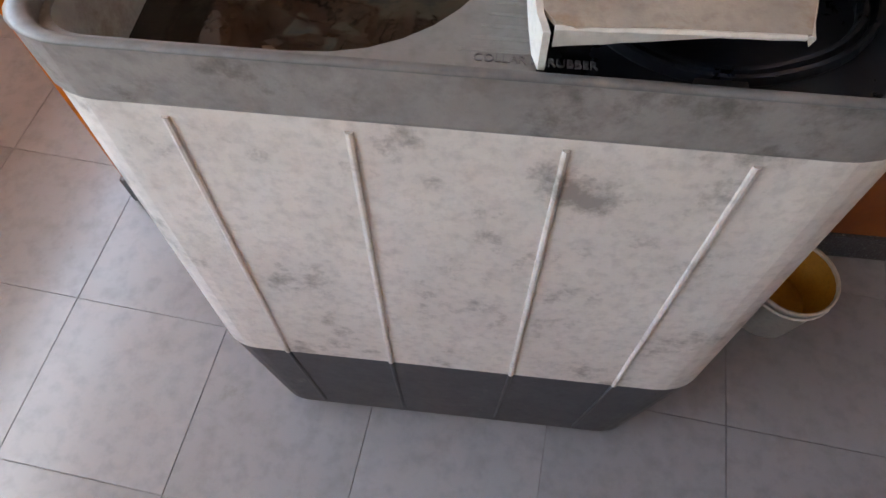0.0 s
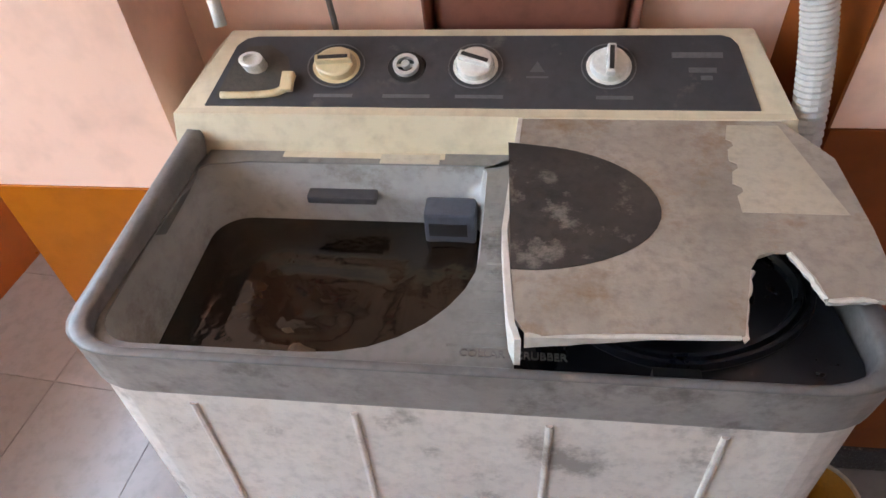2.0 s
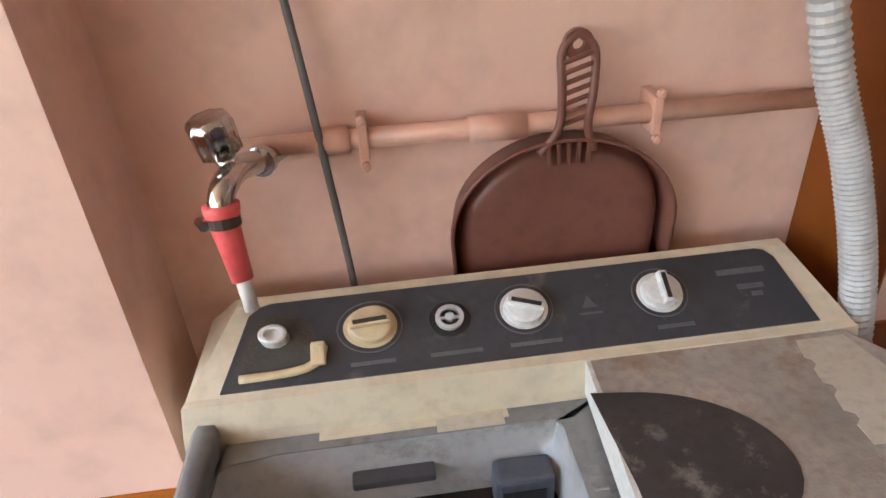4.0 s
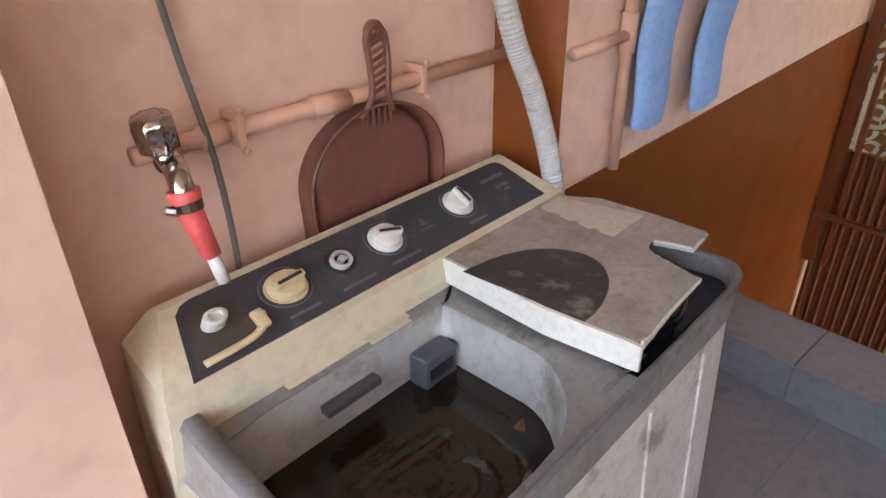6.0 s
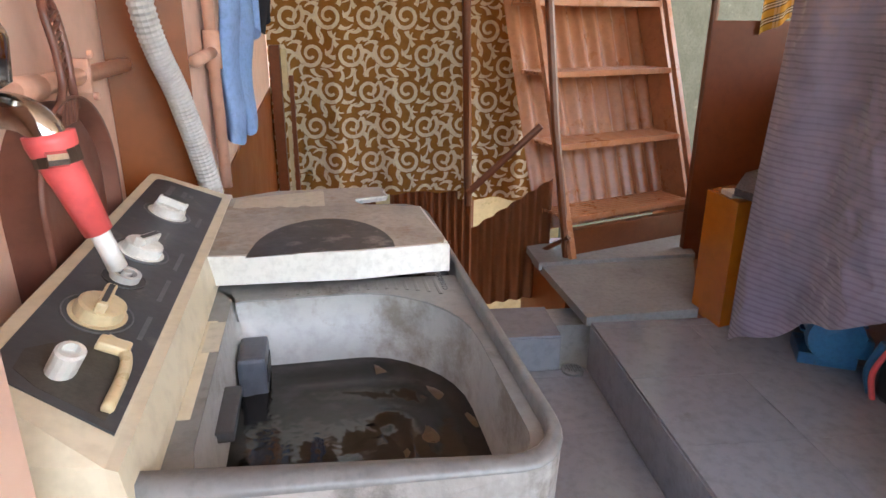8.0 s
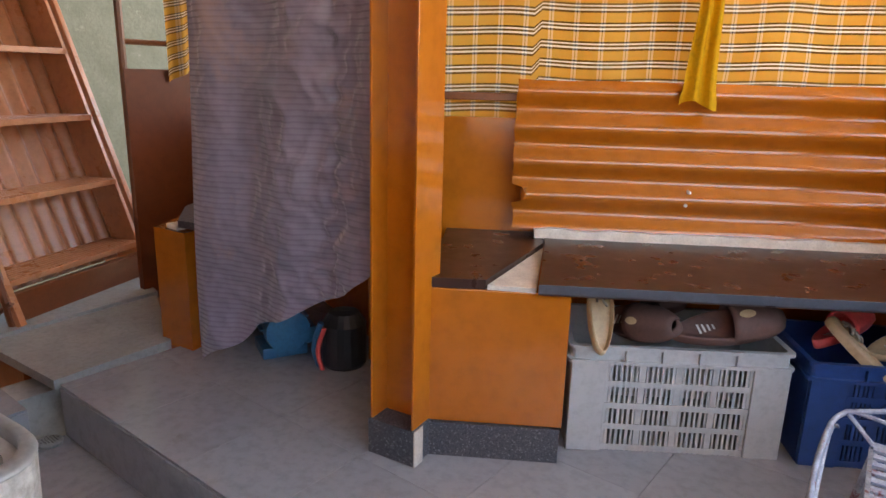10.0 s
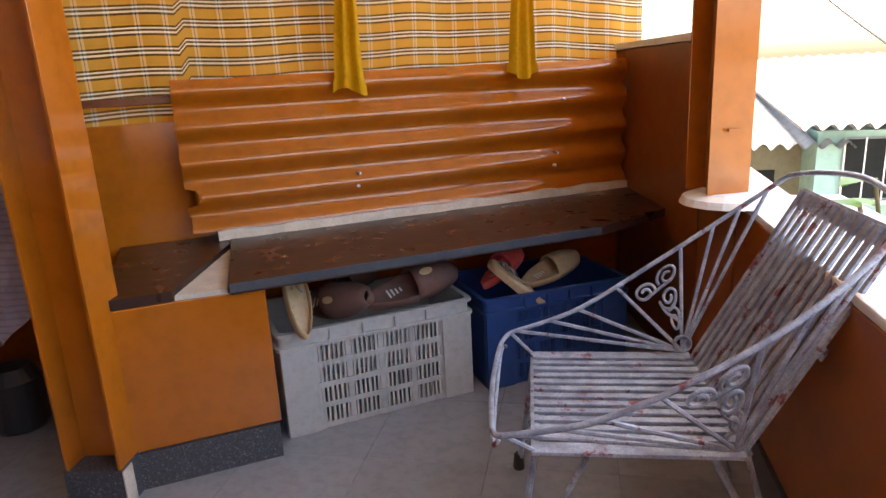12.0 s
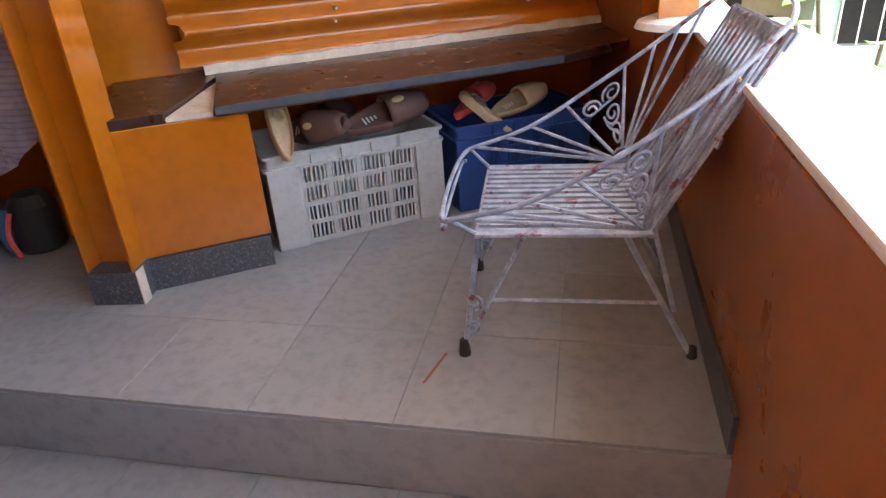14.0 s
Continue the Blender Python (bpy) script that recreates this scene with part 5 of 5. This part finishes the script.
scroll_curtain(1.39, 0.29, 0.29, 2.4, 0.0, "mustard curtain with cream scroll print closing the terrace", 1)
scroll_curtain(0.30, -0.2, 0.22, 2.4, 0.07, "mustard curtain panel with cream scroll print beside the stairs", 2)
part("curtain_pole", tube(B(), [(3.38, 0.25, 0.22), (3.40, 0.275, 1.3), (3.40, 0.28, 2.5)], 0.025, 10), RUST, None, "brown painted steel pole between the curtains", True, category="pole")
fr = thing("gate_frame", Matrix.Identity(4), "brown steel gate post with cream strips at the wall", "frame")
part("post", box(B(), (3.32, 1.31, -0.3), (3.37, 1.365, 1.16), 0.002), RUST, fr)
part("post", box(B(), (3.32, 1.245, -0.3), (3.35, 1.268, 1.0), 0.002), RUST, fr)
part("strip", box(B(), (3.315, 1.272, 0.92), (3.338, 1.302, 1.14), 0.001), CREAMWALL, fr, "cream painted strip")
part("strip", box(B(), (3.315, 1.272, 0.35), (3.335, 1.292, 0.72), 0.001), CREAMWALL, fr)
# dark sheets under the curtain
yz = thing("sheet_screen", Matrix.Identity(4), "dark brown corrugated sheet screen below the curtain", "screen")
RYZ = Matrix.Translation((3.53, 1.39, -1.4)) @ pose(0, 0, 0, 0, 0, -90)
o = part("sheet", corrugated(1.2, 1.85, 0.05, 0.013), RUST, yz, smooth=True)
o.matrix_basis = RYZ
part("strip_post", box(B(), (2.98, 0.735, -0.5), (3.01, 0.81, 0.40), 0.002), CREAMWALL, yz, "cream painted upright strip")
part("rail", box(B(), (3.0, 0.4, 0.1), (3.03, 1.28, 0.12), 0.002), RUST, yz)
o = part("leaning_sheet", corrugated(0.40, 0.42, 0.07, 0.012, edge=lambda u, v: (0, v * 0.2 * u + 0.05 * u)), RUST, None, "red-brown corrugated sheet leaning beside the stairs", True, category="sheet")
o.matrix_world = Matrix.Translation((2.6, 0.345, -0.1)) @ pose(0, 0, 0, 0, 0, -90)
part("low_rail", tube(B(), [(2.62, 0.36, 0.50), (2.56, 0.03, 0.83)], 0.018, 8), RUST, None, "sloping brown steel rail beside the stairs", category="rail")
wall("wall_outer_yard", (4.5, -1.6, -3.4), (4.6, 1.5, 0.6), CREAMWALL, "weathered cream yard wall beyond the stairs")

# ---- ledge, drain and slab ----
wall("wall_ledge", (X_END, 0.11, -0.4), (2.02, 1.25, 0.142), GROUT, "low tiled ledge at the end of the lower floor")
wall("wall_ledge_core", (1.86, -0.06, -0.4), (2.02, 0.109, 0.14), CEMENT, "rough cement behind the drain niche")
dr = thing("floor_drain", pose(1.735, 0.062, 0.0), "grey perforated floor drain in a corner niche", "drain")
bm = B()
lathe(bm, [(0.042, 0.0), (0.044, 0.012), (0.036, 0.016), (0.001, 0.016)], None, 20)
part("cover", bm, CEMENT, dr)
bm = B()
for i in range(-3, 4):
    for j in range(-3, 4):
        if i * i + j * j < 10:
            lathe(bm, [(0.003, 0.0162), (0.003, 0.0168)], Matrix.Translation((i * 0.0095, j * 0.0095, 0)), 6)
tagged(part("holes", bm, DARKP, dr), kind="stuff")
slab = [(1.80, -0.455), (1.765, 0.012), (2.47, 0.062), (2.58, -0.8)]
part("stair_slab", prism(B(), slab, PZ - 0.02, PZ + 0.018), CEMENT, None, "smooth grey cement landing slab at the stairs", kind="structure", category="floor")
bm = B()
prism(bm, [(2.38, -0.72), (2.32, 0.066), (2.56, 0.07), (2.86, -0.83)], PZ + 0.0, PZ + 0.035)
part("stair_kerb", bm, CEMENT, None, "rough grey cement kerb under the stairs", kind="structure", category="floor")
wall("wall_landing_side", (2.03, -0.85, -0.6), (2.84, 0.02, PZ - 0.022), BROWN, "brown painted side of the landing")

# ---- steel stairs ----
LM = Matrix(((0.363, 0.932, 0, 2.42), (-0.932, 0.363, 0, -0.085), (0, 0, 1, PZ + 0.04), (0, 0, 0, 1)))
st = thing("steel_stairs", LM, "copper-brown steel stairs with slatted treads and sheet backing", "stairs")
SW, RISE, GO = 0.80, 0.325, 0.115
for k in range(7):
    z, y = 0.17 + k * RISE, 0.03 + k * GO
    part("tread_edge", box(B(), (0.0, y - 0.02, z - 0.022), (SW, y - 0.008, z + 0.006), 0.002), COPPER, st)
    part("tread_edge", box(B(), (0.0, y + 0.17, z - 0.022), (SW, y + 0.182, z + 0.006), 0.002), COPPER, st)
    for q in range(6):
        part("tread_bar", box(B(), (0.0, y + 0.005 + q * 0.028, z - 0.008), (SW, y + 0.019 + q * 0.028, z + 0.004), 0.001), COPPER, st)
slope = math.atan2(RISE, GO)
for x in (-0.02, SW):
    bm = B()
    box(bm, (x, 0, -0.03), (x + 0.03, 2.1, 0.0), 0.002, Matrix.Translation((0, -0.08, 0.0)) @ Matrix.Rotation(slope, 4, 'X'))
    part("stringer", bm, COPPER, st)
bm = B()
box(bm, (SW + 0.03, 0, -0.25), (SW + 0.05, 2.1, 0.01), 0.002, Matrix.Translation((0, 0.02, 0.02)) @ Matrix.Rotation(slope, 4, 'X'))
part("side_board", bm, COPPER, st, "bright copper side board")
o = part("backing_sheet", corrugated(SW + 0.06, 2.0, 0.098, 0.014), COPPER, st, "copper painted corrugated backing sheet", True)
o.matrix_basis = Matrix.Translation((-0.02, 0.20, 0.06)) @ Matrix.Rotation(slope - math.pi / 2, 4, 'X')
part("post", tube(B(), [(-0.01, -0.03, -0.02), (-0.05, 0.07, 0.6), (-0.09, 0.2, 1.6)], 0.02, 8), RUST, st)
part("post", box(B(), (SW + 0.004, -0.06, -0.02), (SW + 0.036, -0.025, 0.2), 0.002), RUST, st)
part("low_brace", tube(B(), [(-0.02, -0.045, 0.1), (-0.05, 0.25, -0.1)], 0.012, 8), RUST, st)
part("base_plate", box(B(), (0.0, -0.02, -0.03), (SW, 0.02, 0.12), 0.002), RUST, st)

# ---- pump alcove behind the satin curtain ----
pl_ = [(1.67, -0.475), (1.86, -0.455), (1.97, -0.66), (1.74, -0.72)]
part("wall_alcove_pier", prism(B(), pl_, PZ - 0.005, 0.69), ORANGE, None, "short orange painted pier at the alcove", kind="structure", category="wall")
part("alcove_shelf", prism(B(), [(1.3, -0.56), (1.70, -0.47), (1.93, -0.64), (2.3, -1.2), (1.5, -1.4), (0.95, -1.3), (1.05, -0.7)], 0.71, 0.738), GRANITE, None, "black granite shelf over the pump alcove", category="shelf")
part("broken_mortar", box(B(), (1.72, -0.53, 0.691), (1.80, -0.475, 0.712), 0.006), PLASTER_BARE, None, "crumbled mortar on the pier head", category="mortar")
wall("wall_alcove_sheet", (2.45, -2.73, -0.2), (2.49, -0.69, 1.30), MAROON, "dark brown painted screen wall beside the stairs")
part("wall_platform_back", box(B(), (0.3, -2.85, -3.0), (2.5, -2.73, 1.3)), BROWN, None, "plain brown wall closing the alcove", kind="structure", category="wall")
# Light blocker added behind the pumps so the space under the shelf stays dark.
part("wall_alcove_back", prism(B(), [(1.09, -1.0), (2.448, -1.5), (2.448, -1.58), (1.06, -1.08)], -0.1, 1.16), ORANGE, None, "added orange wall that keeps light out of the pump alcove", kind="structure", category="wall")
wall("wall_yard_far", (4.2, -3.8, -3.4), (4.3, -0.6, 3.2), GREEN_MOSS, "dark mossy neighbouring wall beyond the stairs")
fence = thing("pipe_railing", Matrix.Identity(4), "brown steel pipe railing over the screen wall", "railing")
part("upright", tube(B(), [(2.47, -0.70, 0.6), (2.47, -0.70, 2.1)], 0.018, 8), RUST, fence)
part("rail", tube(B(), [(2.47, -0.70, 1.42), (2.47, -1.9, 1.42)], 0.013, 8), RUST, fence)
part("upright", tube(B(), [(2.47, -1.02, 1.3), (2.47, -1.02, 2.1)], 0.013, 8), RUST, fence)
part("draped_cloth", cloth(lambda u, v: (2.43 + 0.02 * math.sin(u * 12), -0.90 - 0.2 * u, 1.24 + 0.1 * u * (1 - v) + 0.75 * v), 20, 20, 0.001, uv=(0.2, 0.8)), PLAID, None, "brown and yellow plaid cloth draped on the railing", True, category="cloth")


def satin_fn(u, v):
    x = 1.50 - 0.88 * u - 0.05 * v * (1 - u)
    y = -0.42 - 0.09 * u
    hem = 0.235 + 0.16 * min(1, u / 0.3) + 0.36 * max(0, (u - 0.2) / 0.8) ** 1.25
    z = hem + (2.3 - hem) * v
    edge = min(1, u / 0.08)
    k1 = abs(wob(u * 4 + z * 2.2, z * 5 - u * 3, 1.5, 3))
    k2 = abs(wob(u * 9 - z * 3, z * 12 + u * 6, 1.3, 7))
    fold = 0.02 * math.sin(u * 15 + 0.6 * math.sin(z * 3)) + edge * (0.025 * wob(u * 3, z * 1.6, 2.0) - 0.022 * k1 - 0.022 * k2 * (0.4 + math.exp(-((u - 0.7) / 0.25) ** 2)))
    seam = -0.012 * math.exp(-((u - 0.72) / 0.02) ** 2) + 0.009 * math.sin(z * 75 + 4 * wob(u * 5, z * 3)) * math.exp(-((u - 0.72) / 0.07) ** 2)
    return (x + 0.10 * (v - 0.0) * (1 - u) * 0.0, y + fold + seam, z + 0.008 * math.sin(u * 22) * (v == 0))


part("satin_curtain", cloth(satin_fn, 130, 170, 0.0015), SATIN, None, "lilac-grey striped satin curtain hanging over the pump alcove", True, category="curtain")
mt = thing("water_pump", pose(1.42, -0.72, PZ, 0, 0, -25), "blue electric water pump on the tiled floor", "pump")
bm = B()
lathe(bm, [(0.03, -0.15), (0.085, -0.14), (0.09, -0.11), (0.085, -0.1), (0.085, 0.1), (0.092, 0.105), (0.09, 0.13), (0.04, 0.15)], Matrix.Translation((0, 0, 0.13)) @ pose(0, 0, 0, 0, 90), 24)
part("casing", bm, MOTOR, mt, smooth=False)
for k in range(9):
    a = math.pi * k / 8
    part("fin", box(B(), (-0.095, -0.003, 0.085), (0.095, 0.003, 0.1), 0.001, Matrix.Translation((0, 0, 0.13)) @ Matrix.Rotation(a - math.pi / 2, 4, 'X')), MOTOR, mt)
part("terminal_box", box(B(), (-0.05, -0.135, 0.03), (0.05, -0.07, 0.1), 0.006), MOTOR, mt)
part("foot", box(B(), (-0.08, -0.09, 0.0), (0.08, 0.09, 0.045), 0.006), MOTOR, mt)
part("outlet", tube(B(), [(0.16, 0, 0.13), (0.16, 0, 0.3)], 0.035, 14), ORANGE, mt)
pv = thing("pump_body", pose(1.13, -0.80, PZ, 0, 0, 10) @ Matrix.Scale(0.72, 4), "dark pump housing with red and blue hoses", "pump")
part("housing", lathe(B(), [(0.11, 0.0), (0.12, 0.02), (0.12, 0.24), (0.08, 0.3), (0.03, 0.31)], None, 20), DARKP, pv)
part("hose", tube(B(), curve([(0.09, 0.1, 0.0), (0.1, 0.13, 0.12), (0.06, 0.12, 0.26)], 6), 0.018, 10), MOTOR, pv)
part("hose", tube(B(), curve([(0.05, 0.13, 0.0), (0.06, 0.15, 0.12), (0.03, 0.13, 0.24)], 6), 0.013, 10), REDP, pv)


# ---- outside ----
def roof(name, m, w, d, label, pitch=0.14):
    bm = cloth(lambda u, v: (u * w, v * d, 0.03 * math.cos(2 * math.pi * u * w / pitch)), int(w / pitch * 6), 3, 0.01)
    o = part(name, bm, ROOFW, None, label, True, category="roof")
    o.matrix_world = m
    return o


hs = thing("neighbour_house", Matrix.Translation((-4.26, -5.6, 0.05)), "mint green neighbouring house with a corrugated roof", "house")
part("wall", box(B(), (-1.6, -3.0, -3.4), (1.43, 0.0, 0.55)), MINT, hs)
wd = part("window", box(B(), (0.70, 0.0, -0.07), (1.22, 0.02, 0.49), 0.004), mat("window_recess", (0.3, 0.3, 0.29), (0.25, 0.25, 0.24), 5, 0.6), hs)
for k in range(3):
    part("pane", box(B(), (0.715 + k * 0.168, 0.02, -0.055), (0.715 + k * 0.168 + 0.156, 0.028, 0.475)), GLASS, wd)
for k in range(4):
    part("frame", box(B(), (0.702 + k * 0.168, 0.018, -0.07), (0.714 + k * 0.168, 0.034, 0.49)), WHITEP, wd)
part("sill", box(B(), (0.65, 0.0, -0.11), (1.28, 0.06, -0.075), 0.005), WHITEP, hs)
r1 = roof("roof", Matrix.Translation((-1.75, 0.22, 0.6)) @ pose(0, 0, 0, -9, 0, 0) @ Matrix.Diagonal((1, -1, -1, 1)), 3.4, 3.6, "sun-bleached corrugated cement roof")
r1.parent = hs
del r1["category"]
h2 = thing("neighbour_house", Matrix.Translation((-2.5, -6.0, 0.08)), "pale yellow low house with an awning roof", "house")
part("wall", box(B(), (-0.35, -2.5, -3.4), (2.2, 0.0, 0.42)), OCHRE, h2)
part("opening", box(B(), (-0.1, -0.01, -0.3), (0.5, 0.01, 0.12), 0.004), GLASS, h2)
part("opening", box(B(), (0.2, -0.01, 0.2), (0.33, 0.012, 0.32), 0.004), GLASS, h2)
r2 = roof("awning", Matrix.Translation((-0.62, 0.5, 0.4)) @ pose(0, 0, 0, -12, 0, 0) @ Matrix.Diagonal((1, -1, -1, 1)), 2.9, 3.0, "sun-bleached corrugated awning roof")
r2.parent = h2
del r2["category"]
for k, (x, y, z, w, d, a) in enumerate(((-26, -17, 0.35, 11, 9, 5), (-32, -6, 0.2, 9, 8, -8), (-16, -26, 0.4, 16, 11, 10), (-34, -30, 0.3, 22, 14, -12), (-9, -40, 0.5, 26, 14, 0), (-9, 2, -0.6, 5, 7, 0), (-8.0, -5.0, -1.0, 6.0, 4.4, 0))):
    t2 = thing("far_house", Matrix.Translation((x, y, 0)) @ pose(0, 0, 0, 0, 0, a), "pale neighbouring house with a flat bleached roof", "house")
    part("wall", box(B(), (0, 0, -3.4), (w, d, z)), CREAMWALL if k % 2 else PARAPET_TOP, t2)
    part("roof", box(B(), (-0.2, -0.2, z), (w + 0.2, d + 0.2, z + 0.12), 0.01), ROOFW, t2)
    part("parapet", box(B(), (w * 0.3, d * 0.3, z + 0.12), (w * 0.5, d * 0.5, z + 0.5), 0.01), ROOFW, t2)
part("overhead_cable", tube(B(), curve([(-2.0, -5.0, 2.2), (-3.5, -4.8, 0.98), (-6, -4.2, -0.2)], 8), 0.008, 6), CABLE, None, "thin overhead wire outside the terrace", category="cable")
sh = thing("potted_shrub", pose(-1.64, -1.02, 0.02), "leafy green shrub growing beyond the parapet", "shrub")
random.seed(11)
for k in range(6):
    a = k * 1.05
    tip = Vector((0.2 * math.cos(a), 0.2 * math.sin(a) + 0.02, 0.75 + 0.25 * random.random()))
    part("stem", tube(B(), curve([(0, 0, -0.3), tip * 0.5, tip], 4), 0.006, 6), BARK, sh)
    for q in range(7):
        p = tip * (0.5 + 0.5 * q / 6)
        b2 = random.random() * 6.3
        d = Vector((math.cos(b2), math.sin(b2), 0.25)).normalized()
        sd = d.cross(Vector((0, 0, 1))).normalized()
        L = 0.1 + 0.05 * random.random()
        bm = B()
        pr = None
        for i in range(7):
            t = i / 6
            w = 0.038 * math.sin(math.pi * min(1, t * 0.93 + 0.05)) ** 0.8
            c = p + d * L * t - Vector((0, 0, 0.04 * t * t))
            row = [bm.verts.new(c - sd * w), bm.verts.new(c + Vector((0, 0, -0.006))), bm.verts.new(c + sd * w)]
            if pr:
                bm.faces.new((pr[0], pr[1], row[1], row[0]))
                bm.faces.new((pr[1], pr[2], row[2], row[1]))
            pr = row
        part("leaf", bm, LEAF, sh, smooth=True)

# ---- tiles ----
def tile_field(owner, x0, x1, dx, y0, y1, dy, z, keep=lambda x, y: True, gap=0.0012, t=0.01):
    """Loose tiles in a grid, all alike, on one mesh."""
    made = {}
    x = x0
    while x < x1 - 0.02:
        w = min(dx, x1 - x)
        y = y0
        while y < y1 - 0.02:
            d = min(dy, y1 - y)
            if keep(x + w / 2, y + d / 2):
                key = (round(w, 4), round(d, 4))
                if key not in made:
                    bm = B()
                    box(bm, (gap / 2, gap / 2, 0), (w - gap / 2, d - gap / 2, t), 0.0006, None, 1)
                    me = bpy.data.meshes.new("tile")
                    bm.to_mesh(me)
                    bm.free()
                    me.materials.append(TILE)
                    made[key] = me
                ob = new("tile", made[key])
                ob.parent = owner
                ob.location = (x, y, z - t + random.uniform(-0.0004, 0.0004))
            y += dy
        x += dx


random.seed(3)
tile_field(plat, X_PAR + 0.002, X_END - 0.005, 0.36, -2.22, -0.003, 0.3694, PZ)
tile_field(floor_low, X_PAR + 0.002, X_END - 0.002, 0.36, 0.004, 2.4, 0.36, 0.0)
riser = part("riser_face", box(B(), (X_PAR, -0.011, 0.001), (X_END - 0.006, 0.0, PZ - 0.011)), TILE, None, "grey tiled riser of the terrace step", kind="structure", category="step")
lt = bpy.data.objects["wall_ledge"]
for k in range(3):
    y = 0.112 + k * 0.365
    bm = B()
    box(bm, (X_END - 0.008, y, 0.142), (2.02, y + 0.362, 0.152), 0.0012, None, 1)
    part("tile", bm, TILE, lt)
    bm = B()
    box(bm, (X_END - 0.01, y, 0.001), (X_END - 0.0005, y + 0.362, 0.141), 0.0012, None, 1)
    part("tile", bm, TILE, lt)
